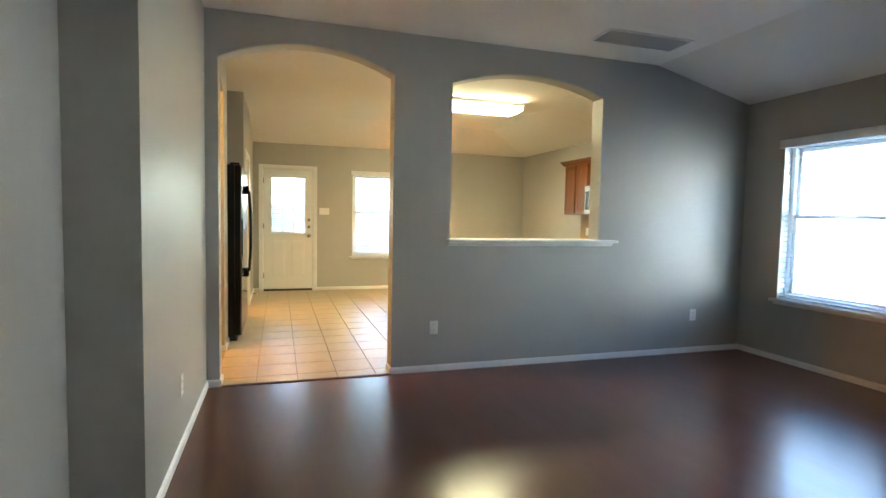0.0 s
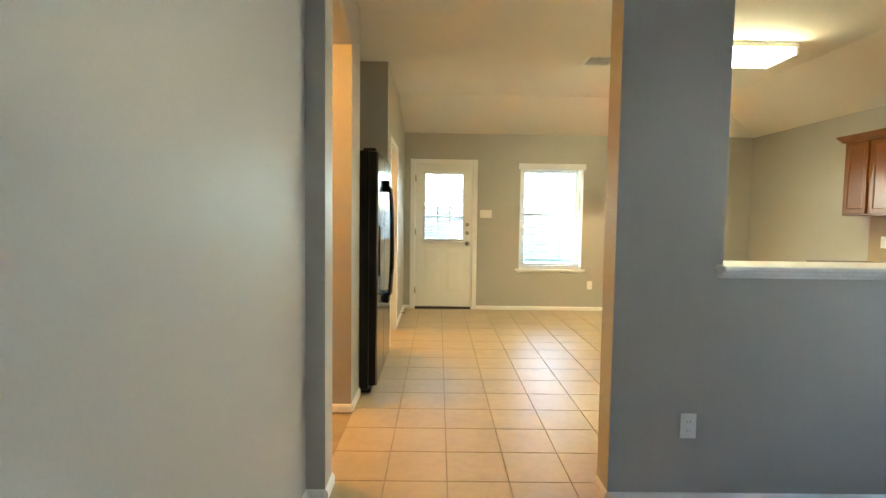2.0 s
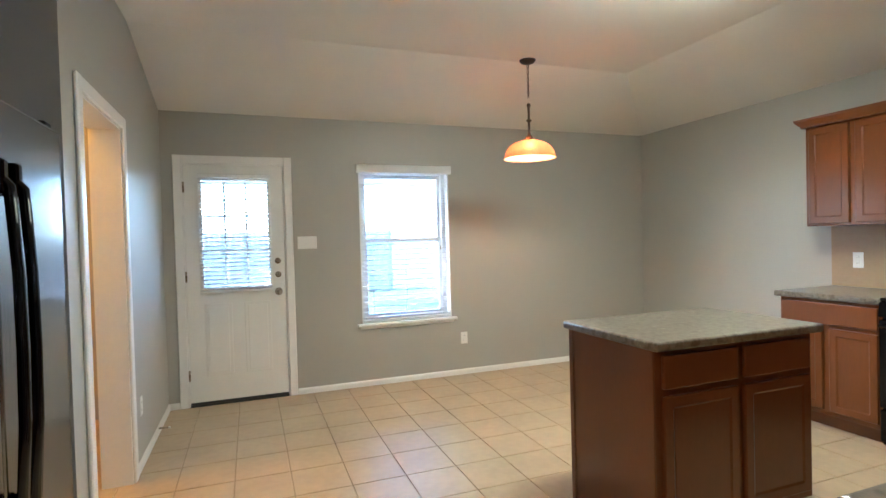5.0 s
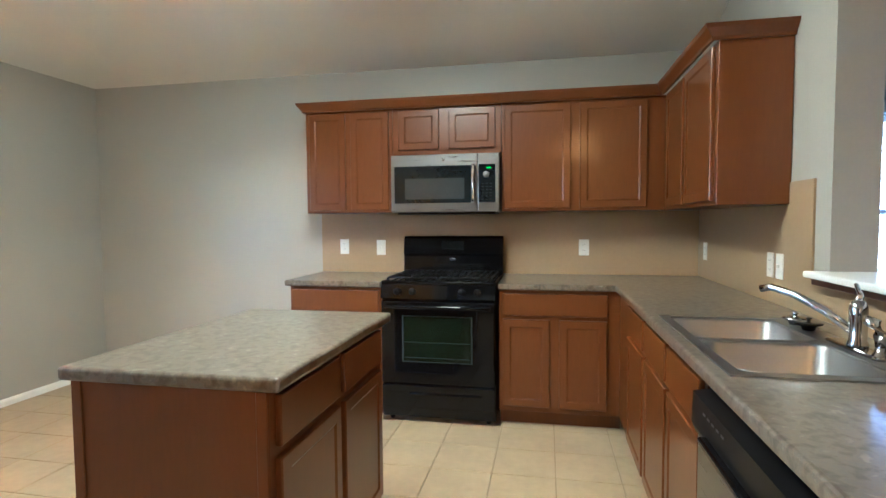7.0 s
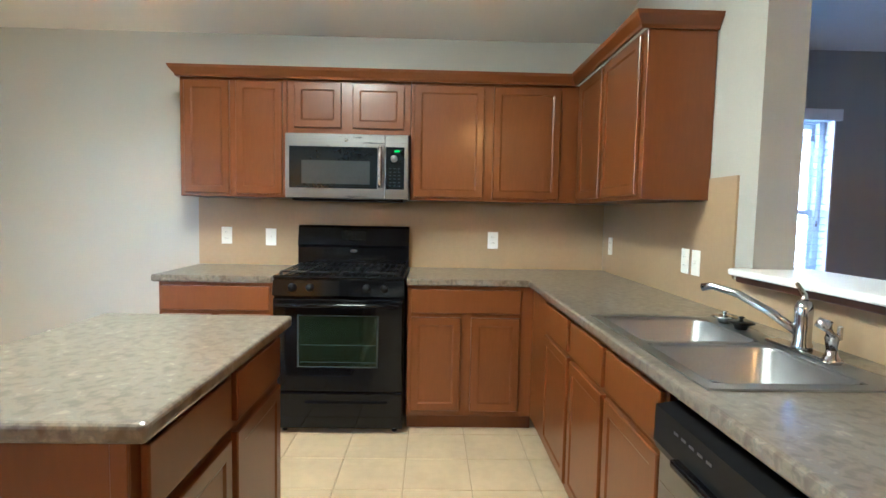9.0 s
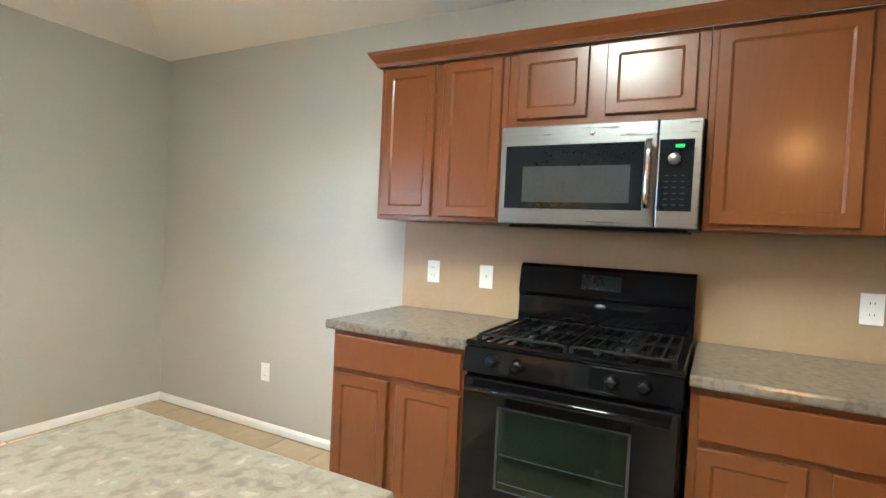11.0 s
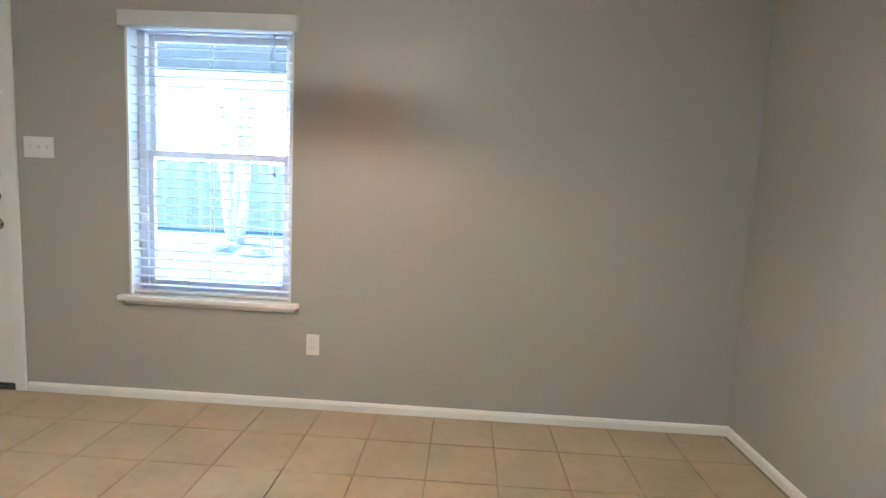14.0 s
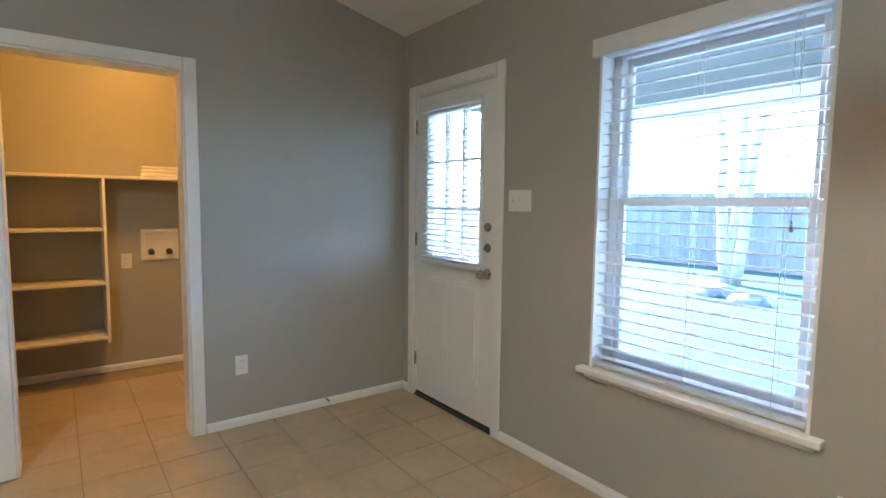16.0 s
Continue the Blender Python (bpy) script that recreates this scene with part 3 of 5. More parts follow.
for g in (box(DX0, YN, 0, DX0 + 0.012, YN1 - 0.01, DZ1), box(DX1 - 0.012, YN, 0, DX1, YN1 - 0.01, DZ1), box(DX0 + 0.012, YN, DZ1 - 0.012, DX1 - 0.012, YN1 - 0.01, DZ1)):
    part("jamb", g, M_TRIM, door)
for g in (box(DX0 + 0.0125, YN + 0.050, 0.017, DX0 + 0.037, YN + 0.066, DZ1 - 0.0125), box(DX1 - 0.037, YN + 0.050, 0.017, DX1 - 0.0125, YN + 0.066, DZ1 - 0.0125), box(DX0 + 0.0375, YN + 0.050, DZ1 - 0.037, DX1 - 0.0375, YN + 0.066, DZ1 - 0.0125)):
    part("stop", g, M_TRIM, door)
part("threshold", box(DX0 + 0.013, YN - 0.01, 0.0, DX1 - 0.013, YN1 - 0.02, 0.016, 0.003), M_SLOT, door, "dark metal threshold")
lx0, lx1, lz0, lz1 = DX0 + 0.015, DX1 - 0.015, 0.022, DZ1 - 0.015
gx0, gx1, gz0, gz1 = 0.005, 0.525, 1.005, 1.90
yd0, yd1 = YN + 0.006, YN + 0.048
bm = bm_new()
add_box(bm, lx0, yd0, lz0, gx0, yd1, lz1)
add_box(bm, gx1, yd0, lz0, lx1, yd1, lz1)
add_box(bm, gx0, yd0, lz0, gx1, yd1, gz0)
add_box(bm, gx0, yd0, gz1, gx1, yd1, lz1)
leaf = part("door_leaf", bm, M_DOOR, door)
bm = bm_new()
for i in (1, 2):
    x = gx0 + (gx1 - gx0) * i / 3
    add_box(bm, x - 0.009, yd0 + 0.004, gz0, x + 0.009, yd1 - 0.004, gz1, 0.003)
    z = gz0 + (gz1 - gz0) * i / 3
    add_box(bm, gx0, yd0 + 0.0045, z - 0.009, gx1, yd1 - 0.0045, z + 0.009, 0.003)
part("muntins", bm, M_DOOR, leaf)
pane = part("pane", box(gx0, YN + 0.025, gz0, gx1, YN + 0.029, gz1), M_GLASS, leaf)
pane.visible_shadow = False
bm = bm_new()
for a0, a1, c0, c1 in ((gx0 - 0.03, gx0, gz0 - 0.03, gz1 + 0.03), (gx1, gx1 + 0.03, gz0 - 0.03, gz1 + 0.03), (gx0, gx1, gz0 - 0.03, gz0), (gx0, gx1, gz1, gz1 + 0.03)):
    add_box(bm, a0, yd0 - 0.012, c0, a1, yd0, c1, 0.004)
part("lite_frame", bm, M_DOOR, leaf)
for px0, px1 in ((0.0, 0.215), (0.315, 0.53)):
    # raised panel with a moulded border
    bm = bm_new()
    for k, (ins, dep) in enumerate(((0.0, 0.005), (0.028, 0.009))):
        add_box(bm, px0 + ins, yd0 - dep, 0.25 + ins, px1 - ins, yd0 + 0.001, 0.86 - ins, 0.0025)
    part("panel", bm, M_DOOR, leaf)
part("sweep", box(lx0, YN + 0.003, 0.017, lx1, YN + 0.02, 0.035), M_SLOT, leaf, "black rubber door sweep")
for hz in (0.22, 1.05, 1.80):
    part("hinge", tube([(lx0 - 0.002, YN - 0.001, hz), (lx0 - 0.002, YN - 0.001, hz + 0.09)], 0.008, 8), M_NICKEL, leaf, "satin metal hinge")
for kz, r in ((1.205, 0.026), (1.085, 0.026)):
    p = lathe([(r, 0), (r, 0.006), (r * 0.7, 0.010), (0, 0.012)], 20)
    bmesh.ops.transform(p, matrix=pose(0.60, yd0, kz, 90), verts=p.verts)
    add_box(p, 0.597, yd0 - 0.03, kz - 0.014, 0.603, yd0 - 0.010, kz + 0.014, 0.002)
    part("deadbolt", p, M_NICKEL, leaf, "satin nickel deadbolt")
p = lathe([(0.033, 0), (0.033, 0.006), (0.016, 0.012), (0.013, 0.03), (0.026, 0.042), (0.030, 0.055), (0.024, 0.068), (0, 0.072)], 22)
bmesh.ops.transform(p, matrix=pose(0.60, yd0, 0.935, 90), verts=p.verts)
part("door_knob", p, M_NICKEL, leaf, "round satin nickel knob")
db = thing("door_blind", pose(0.265, YN - 0.02, gz0 - 0.06), "white slat blind fixed over the door glass", "blind")
part("headrail", box(gx0 - 0.03, yd0 - 0.05, gz1 + 0.02, gx1 + 0.03, yd0 - 0.013, gz1 + 0.055, 0.004), M_BLIND, db)
part("bottom_rail", box(gx0 - 0.03, yd0 - 0.046, gz0 - 0.055, gx1 + 0.03, yd0 - 0.0125, gz0 - 0.034, 0.005), M_BLIND, db)
me = mesh_of("slat", box(-0.282, -0.012, -0.0009, 0.282, 0.012, 0.0009), M_BLIND)
for i in range(26):
    z = gz0 - 0.012 + i * 0.0355
    ob = piece("slat", me, db, (0.265, yd0 - 0.029, z))
    ob.rotation_euler = (radians(24), 0, 0)
for x in (0.06, 0.47):
    part("ladder_cord", tube([(x, yd0 - 0.043, gz0 - 0.04), (x, yd0 - 0.043, gz1 + 0.03)], 0.001, 5), M_BLIND, db)

# laundry doorway casing
ld = thing("door_2", pose(XW, (LY0 + LY1) / 2, 0), "white painted casing of the open laundry doorway", "door frame", "", "structure")
for g in (box(XW + 0.001, LY0 - 0.065, 0, XW + 0.018, LY0 + 0.004, LZ + 0.065, 0.005), box(XW + 0.001, LY1 - 0.004, 0, XW + 0.018, LY1 + 0.065, LZ + 0.065, 0.005), box(XW + 0.001, LY0 + 0.0045, LZ - 0.004, XW + 0.017, LY1 - 0.0045, LZ + 0.064, 0.005)):
    part("casing", g, M_TRIM, ld)
for g in (box(XW1 - 0.005, LY0, 0, XW + 0.001, LY0 + 0.014, LZ), box(XW1 - 0.005, LY1 - 0.014, 0, XW + 0.001, LY1, LZ), box(XW1 - 0.005, LY0 + 0.014, LZ - 0.014, XW + 0.001, LY1 - 0.014, LZ)):
    part("jamb", g, M_TRIM, ld)

# ---- cabinets ----
# Built facing south (-y) in local coordinates: x to the right as seen, y into the wall, z up.


def panel_front(w, h, t=0.019, rail=0.043, recess=0.0055):
    """A framed door front with a recessed flat panel, lower left corner at the origin, face towards -y."""
    bm = bm_new()
    xs = [0, 0.004, rail, rail + 0.010, w - rail - 0.010, w - rail, w - 0.004, w]
    zs = [0, 0.004, rail, rail + 0.010, h - rail - 0.010, h - rail, h - 0.004, h]

    def depth(i, j):
        if i in (0, 7) or j in (0, 7):
            return -t + 0.004
        if 3 <= i <= 4 and 3 <= j <= 4:
            return -t + recess
        return -t
    g = [[bm.verts.new((xs[i], depth(i, j), zs[j])) for j in range(8)] for i in range(8)]
    for i in range(7):
        for j in range(7):
            bm.faces.new((g[i][j], g[i + 1][j], g[i + 1][j + 1], g[i][j + 1]))
    rim = [g[i][0] for i in range(8)] + [g[7][j] for j in range(1, 8)] + [g[i][7] for i in range(6, -1, -1)] + [g[0][j] for j in range(6, 0, -1)]
    back = [bm.verts.new((v.co.x, 0, v.co.z)) for v in rim]
    for k in range(len(rim)):
        bm.faces.new((rim[k], back[k], back[(k + 1) % len(rim)], rim[(k + 1) % len(rim)]))
    bmesh.ops.recalc_face_normals(bm, faces=bm.faces)
    return bm


def slab_front(w, h, t=0.019):
    return box(0, -t, 0, w, 0, h, 0.005, 2)


def place(bm, x, y, z):
    bmesh.ops.translate(bm, vec=(x, y, z), verts=bm.verts)
    return bm


def cabinet(name, m, w, d, z0, z1, fronts, label, group, toe=0.0, mat=None):
    """A cabinet carcass with fronts: (kind, x0, x1, z0, z1). Local origin: front face's left foot on the floor."""
    c = thing(name, m, label, "cabinet", group)
    mat = mat or M_CAB
    bm = box(0, 0, z0 + toe, w, d, z1, 0.002)
    if toe:
        add_box(bm, 0.002, 0.075, z0, w - 0.002, d, z0 + toe)
    part("body", bm, mat, c, "", True)
    for k, a, b, c0, c1 in fronts:
        f = place(panel_front(b - a, c1 - c0), a, -0.0005, c0) if k == "door" else place(slab_front(b - a, c1 - c0), a, -0.0005, c0)
        part("door" if k == "door" else "drawer_front", f, mat, c, "", True)
    return c


UB, UT = 1.375, 2.105                     # wall cabinets: underside and top
UF = XE - 0.325                           # their front face
BF = XE - 0.61                            # base cabinets' front face


def east(y, x=BF):
    """Pose of a cabinet on the east wall whose left end, as seen, is at y."""
    return pose(x, y, 0, 0, 0, -90)


def south(x, y):
    """Pose of a cabinet on the partition, facing north, whose left end as seen is at x."""
    return pose(x, y, 0, 0, 0, 180)


G = "stained kitchen cabinets"
cabinet("wall_cabinet", east(7.395, UF), 0.655, 0.322, UB, UT, [("door", 0.03, 0.305, UB + 0.02, UT - 0.02), ("door", 0.345, 0.63, UB + 0.02, UT - 0.02)], "reddish-brown wooden wall cabinet with two framed doors", G)
cabinet("wall_cabinet", east(6.738, UF), 0.765, 0.322, 1.775, UT, [("door", 0.045, 0.335, 1.81, UT - 0.02), ("door", 0.405, 0.725, 1.81, UT - 0.02)], "short reddish-brown wall cabinet above the microwave", G)
cabinet("wall_cabinet", east(5.971, UF), 1.135, 0.322, UB, UT, [("door", 0.02, 0.455, UB + 0.02, UT - 0.02), ("door", 0.515, 0.935, UB + 0.02, UT - 0.02)], "wide reddish-brown wooden corner wall cabinet with two doors", G)
PF = YP1 + 0.305
cabinet("wall_cabinet", south(UF - 0.001, PF), UF - 3.235, 0.302, UB, UT, [("door", 0.10, 0.49, UB + 0.02, UT - 0.02), ("door", 0.53, 1.0, UB + 0.02, UT - 0.02)], "reddish-brown wooden wall cabinet beside the serving hatch", G)


# crown moulding on top of the wall cabinets
def crown(path, out):
    """A sloping moulding along a path of (x, y); out: outward offset directions, mitred."""
    prof = [(0.001, 0.0), (0.012, 0.0), (0.016, 0.014), (0.042, 0.047), (0.048, 0.064), (0.001, 0.064)]
    bm = bm_new()
    rings = [[bm.verts.new((x + ox * d, y + oy * d, UT - 0.006 + z)) for d, z in prof] for (x, y), (ox, oy) in zip(path, out)]
    k = len(prof)
    for a, b in zip(rings, rings[1:]):
        for i in range(k):
            bm.faces.new((a[i], a[(i + 1) % k], b[(i + 1) % k], b[i]))
    bm.faces.new(rings[0])
    bm.faces.new(rings[-1])
    bmesh.ops.recalc_face_normals(bm, faces=bm.faces)
    return bm


cr = put("crown_moulding", crown([(XE - 0.002, 7.396), (UF - 0.02, 7.396), (UF - 0.02, PF + 0.02), (3.234, PF + 0.02), (3.234, YP1 + 0.002)], [(0, 1), (-1, 1), (-1, 1), (-1, 1), (-1, 0)]), M_CAB)
tagged(cr, "reddish-brown wooden crown moulding on the wall cabinets", "moulding")

DRZ0, DRZ1, DOZ0, DOZ1 = 0.715, 0.855, 0.135, 0.69
cabinet("base_cabinet", east(7.395), 0.655, 0.60, 0, 0.875, [("drawer", 0.02, 0.635, DRZ0, DRZ1), ("door", 0.02, 0.30, DOZ0, DOZ1), ("door", 0.345, 0.635, DOZ0, DOZ1)], "reddish-brown base cabinet with one drawer and two doors", G, 0.10)
cabinet("base_cabinet", east(5.965), 0.755, 0.60, 0, 0.875, [("drawer", 0.025, 0.66, DRZ0, DRZ1), ("door", 0.025, 0.315, DOZ0, DOZ1), ("door", 0.375, 0.66, DOZ0, DOZ1)], "reddish-brown base cabinet beside the stove", G, 0.10)
SF = 5.228                                # front face of the sink run
cabinet("base_cabinet", south(3.988, SF), 0.856, 0.60, 0, 0.875, [("drawer", 0.40, 0.836, DRZ0, DRZ1), ("door", 0.40, 0.836, DOZ0, DOZ1)], "reddish-brown corner base cabinet with one drawer", G, 0.10)
cabinet("sink_cabinet", south(3.13, SF), 0.89, 0.60, 0, 0.72, [("drawer", 0.02, 0.43, DRZ0, DRZ1), ("drawer", 0.46, 0.87, DRZ0, DRZ1), ("door", 0.02, 0.43, DOZ0, DOZ1), ("door", 0.46, 0.87, DOZ0, DOZ1)], "reddish-brown sink cabinet with false drawer fronts", G, 0.10)
part("front_rail", box(2.242, SF - 0.02, 0.7205, 3.128, SF, 0.875), M_CAB, [o for o in scene.objects if o.name == "sink_cabinet"][0])
cabinet("base_cabinet", south(1.597, SF), 0.31, 0.60, 0, 0.875, [("drawer", 0.02, 0.29, DRZ0, DRZ1), ("door", 0.02, 0.29, DOZ0, DOZ1)], "narrow reddish-brown base cabinet at the counter's end", G, 0.10)


# worktops
def worktop(x0, y0, x1, y1, z=0.918, t=0.04):
    return box(x0, y0, z - t, x1, y1, z, 0.011, 3)


tagged(put("worktop", worktop(XE - 0.645, 6.742, XE - 0.002, 7.425), M_COUNTER), "grey-brown mottled laminate worktop beside the stove", "worktop", "laminate worktops")
SX0, SX1, SY0, SY1 = 2.085, 2.925, 4.735, 5.222
bm = bm_new()
bx0, bx1 = SX0 + 0.02, SX1 - 0.02
by0, by1 = SY0 + 0.02, SY1 - 0.02
CY = SF + 0.035
L_out = [(1.262, YP1 + 0.002), (1.262, CY), (bx0, CY), (bx1, CY), (XE - 0.645, CY), (XE - 0.645, 5.968), (XE - 0.002, 5.968), (XE - 0.002, YP1 + 0.002), (XE - 0.645, YP1 + 0.002), (bx1, YP1 + 0.002), (bx0, YP1 + 0.002)]
hole = [(bx0, by0), (bx1, by0), (bx1, by1), (bx0, by1)]
for z, flip in ((0.918, False), (0.878, True)):
    vo = {}

    def vert(x, y):
        k = (round(x, 4), round(y, 4))
        if k not in vo:
            vo[k] = bm.verts.new((x, y, z))
        return vo[k]
    y0 = YP1 + 0.002
    quads = [
        [(1.262, y0), (bx0, y0), (bx0, by0), (bx0, by1), (bx0, CY), (1.262, CY)],
        [(bx0, y0), (bx1, y0), (bx1, by0), (bx0, by0)],
        [(bx0, by1), (bx1, by1), (bx1, CY), (bx0, CY)],
        [(bx1, y0), (XE - 0.645, y0), (XE - 0.645, CY), (bx1, CY), (bx1, by1), (bx1, by0)],
        [(XE - 0.645, y0), (XE - 0.002, y0), (XE - 0.002, 5.968), (XE - 0.645, 5.968), (XE - 0.645, CY)],
    ]
    for q in quads:
        vs = [vert(*p) for p in q]
        bm.faces.new(vs[::-1] if flip else vs)
for loop in (L_out, hole):
    for (xa, ya), (xb, yb) in zip(loop, loop[1:] + loop[:1]):
        bm.faces.new([bm.verts.new(q) for q in ((xa, ya, 0.918), (xb, yb, 0.918), (xb, yb, 0.878), (xa, ya, 0.878))])
bmesh.ops.remove_doubles(bm, verts=bm.verts, dist=1e-5)
bmesh.ops.recalc_face_normals(bm, faces=bm.faces)
es = [e for e in bm.edges if len(e.link_faces) == 2 and e.calc_face_angle() > 1.0 and all((abs(v.co.y - CY) < 1e-4 or (abs(v.co.x - XE + 0.645) < 1e-4 and v.co.y > CY - 0.01) or abs(v.co.x - 1.262) < 1e-4) for v in e.verts) and abs(e.verts[0].co.z - e.verts[1].co.z) < 1e-4]
bmesh.ops.bevel(bm, geom=es, offset=0.011, segments=3, profile=0.5, affect="EDGES")
tagged(put("worktop", bm, M_COUNTER), "grey-brown mottled L-shaped laminate worktop with the sink", "worktop", "laminate worktops")

# backsplash panels
structure("backsplash", box(XE - 0.010, YP1 + 0.012, 0.919, XE - 0.001, 7.425, UB - 0.001), M_SPLASH, "tan painted backsplash behind the stove", "backsplash")
bm = box(3.02, YP1 + 0.001, 0.919, XE - 0.0105, YP1 + 0.010, UB - 0.001)
add_box(bm, 3.02, YP1 + 0.001, UB - 0.001, 3.232, YP1 + 0.010, 1.47)
add_box(bm, 1.262, YP1 + 0.001, 0.919, 3.02, YP1 + 0.010, HZ - 0.026)
structure("backsplash", bm, M_SPLASH, "tan painted backsplash behind the sink", "backsplash")

# serving ledge
led = thing("serving_ledge", pose(2.3, YP0, HZ), "white painted ledge of the serving hatch with a moulding", "ledge", "", "structure")
bm = box(HX0 - 0.035, YP0 - 0.085, HZ + 0.001, HX1 + 0.165, YP0 - 0.0005, HZ + 0.026, 0.007, 2)
add_box(bm, HX0 + 0.004, YP0 - 0.003, HZ + 0.001, HX1 - 0.004, YP1 + 0.003, HZ + 0.0255)
add_box(bm, HX0 - 0.06, YP1 + 0.0005, HZ + 0.001, HX1 + 0.02, YP1 + 0.085, HZ + 0.026, 0.007, 2)
part("top", bm, M_TRIM, led)
bm = bm_new()
for k, (o, z) in enumerate(((0.050, -0.012), (0.026, -0.026))):
    add_box(bm, HX0 - 0.03, YP0 - o, HZ + z - 0.006, HX1 + 0.13, YP0 - 0.001, HZ + z + 0.013, 0.004)
part("moulding", bm, M_TRIM, led)
part("kitchen_edge", box(HX0 - 0.04, YP1 + 0.011, HZ - 0.025, HX1 + 0.005, YP1 + 0.06, HZ, 0.003), M_CABIN, led, "dark wooden strip under the ledge")

# ---- island ----
IX0, IX1, IY0, IY1 = 1.875, 2.85, 6.33, 6.995
isl = thing("kitchen_island", pose((IX0 + IX1) / 2, (IY0 + IY1) / 2, 0), "dark reddish-brown kitchen island with drawers and doors", "island")
a0, a1, c0, c1 = IX0 + 0.03, IX1 - 0.03, IY0 + 0.045, IY1 - 0.03
bm = box(a0, c0, 0.10, a1, c1, 0.877, 0.002)
add_box(bm, a0 + 0.005, c0 + 0.07, 0.0, a1 - 0.005, c1 - 0.005, 0.10)
part("body", bm, M_CAB, isl)
part("end_panel", box(a0 - 0.006, c0 + 0.0, 0.0, a0 - 0.0005, c1, 0.876, 0.002), M_CAB, isl)
part("corner_trim", box(a0 - 0.012, c0 - 0.003, 0.0, a0 - 0.0065, c0 + 0.03, 0.876, 0.002), M_CAB, isl)
part("corner_trim", box(a0 - 0.012, c1 - 0.03, 0.0, a0 - 0.0065, c1 + 0.003, 0.876, 0.002), M_CAB, isl)
mid = (a0 + a1) / 2
for x0, x1 in ((a0 + 0.03, mid - 0.02), (mid + 0.02, a1 - 0.03)):
    part("drawer_front", place(slab_front(x1 - x0, 0.14), x0, c0 - 0.0005, 0.715), M_CAB, isl)
    part("door", place(panel_front(x1 - x0, 0.545), x0, c0 - 0.0005, 0.14), M_CAB, isl)
tagged(put("island_worktop", worktop(IX0, IY0, IX1, IY1, 0.918), M_COUNTER), "pale mottled laminate worktop on the island", "worktop", "laminate worktops")

# ---- gas range ----
RY0, RY1, RX = 5.982, 6.728, 3.955
rng = thing("gas_range", pose(4.27, 6.355, 0), "glossy black gas range with oven window and grates", "stove")
part("body", box(RX, RY0, 0.03, XE - 0.015, RY1, 0.905, 0.004), M_BLACK, rng)
for x in (RX + 0.05, XE - 0.08):
    for y in (RY0 + 0.05, RY1 - 0.05):
        part("foot", tube([(x, y, 0.0), (x, y, 0.0295)], 0.016, 8), M_BLACKPL, rng)
bm = box(RX - 0.018, RY0 - 0.002, 0.9055, XE - 0.09, RY1 + 0.002, 0.928, 0.008, 2)
part("cooktop", bm, M_BLACK, rng)
# sloping control panel
bm = bm_new()
pr = [(RX - 0.001, 0.905), (RX - 0.022, 0.903), (RX - 0.038, 0.815), (RX - 0.001, 0.805)]
vs = [[bm.verts.new((x, y, z)) for x, z in pr] for y in (RY0, RY1)]
for i in range(4):
    bm.faces.new((vs[0][i], vs[0][(i + 1) % 4], vs[1][(i + 1) % 4], vs[1][i]))
bm.faces.new(vs[0])
bm.faces.new(vs[1])
bmesh.ops.recalc_face_normals(bm, faces=bm.faces)
bmesh.ops.bevel(bm, geom=bm.edges[:], offset=0.003, segments=2, affect="EDGES")
ctrl = part("control_panel", bm, M_BLACK, rng)
for y in (6.615, 6.515, 6.195, 6.095):
    k = lathe([(0.024, 0), (0.024, 0.006), (0.019, 0.010), (0.017, 0.028), (0.013, 0.031), (0, 0.031)], 20)
    add_box(k, -0.003, -0.018, 0.028, 0.003, 0.018, 0.034, 0.001)
    bmesh.ops.transform(k, matrix=Matrix.Translation((RX - 0.0295, y, 0.861)) @ pose(0, 0, 0, 0, -80, 0), verts=k.verts)
    part("knob", k, M_BLACKPL, ctrl, "black control knob")
# oven door
od = part("oven_door", box(RX - 0.034, RY0 + 0.003, 0.262, RX - 0.001, RY1 - 0.003, 0.798, 0.008, 2), M_BLACK, rng)
part("oven_window", box(RX - 0.037, 6.135, 0.41, RX - 0.0345, 6.575, 0.70, 0.001), M_OVEN, od, "dark green tinted oven glass")
bm = bm_new()
for y0, y1, z0, z1 in ((6.125, 6.585, 0.70, 0.706), (6.125, 6.585, 0.404, 0.41), (6.125, 6.1345, 0.41, 0.70), (6.5755, 6.585, 0.41, 0.70)):
    add_box(bm, RX - 0.0375, y0, z0, RX - 0.0343, y1, z1)
part("window_border", bm, M_MWMESH, od)
for z in (0.532, 0.432):
    part("rack_line", box(RX - 0.0376, 6.14, z, RX - 0.0371, 6.57, z + 0.004), M_MWMESH, od)
bm = tube([(RX - 0.072, RY0 + 0.03, 0.765), (RX - 0.078, 6.2, 0.768), (RX - 0.078, 6.5, 0.768), (RX - 0.072, RY1 - 0.03, 0.765)], 0.013, 12)
for y in (RY0 + 0.05, RY1 - 0.05):
    add_tube(bm, [(RX - 0.073, y, 0.765), (RX - 0.034, y, 0.765)], 0.010, 10)
part("handle", bm, M_BLACK, od, "black bar handle")
dr = part("drawer", box(RX - 0.030, RY0 + 0.003, 0.055, RX - 0.001, RY1 - 0.003, 0.252, 0.008, 2), M_BLACK, rng)
bm = bm_new()
cols = 16
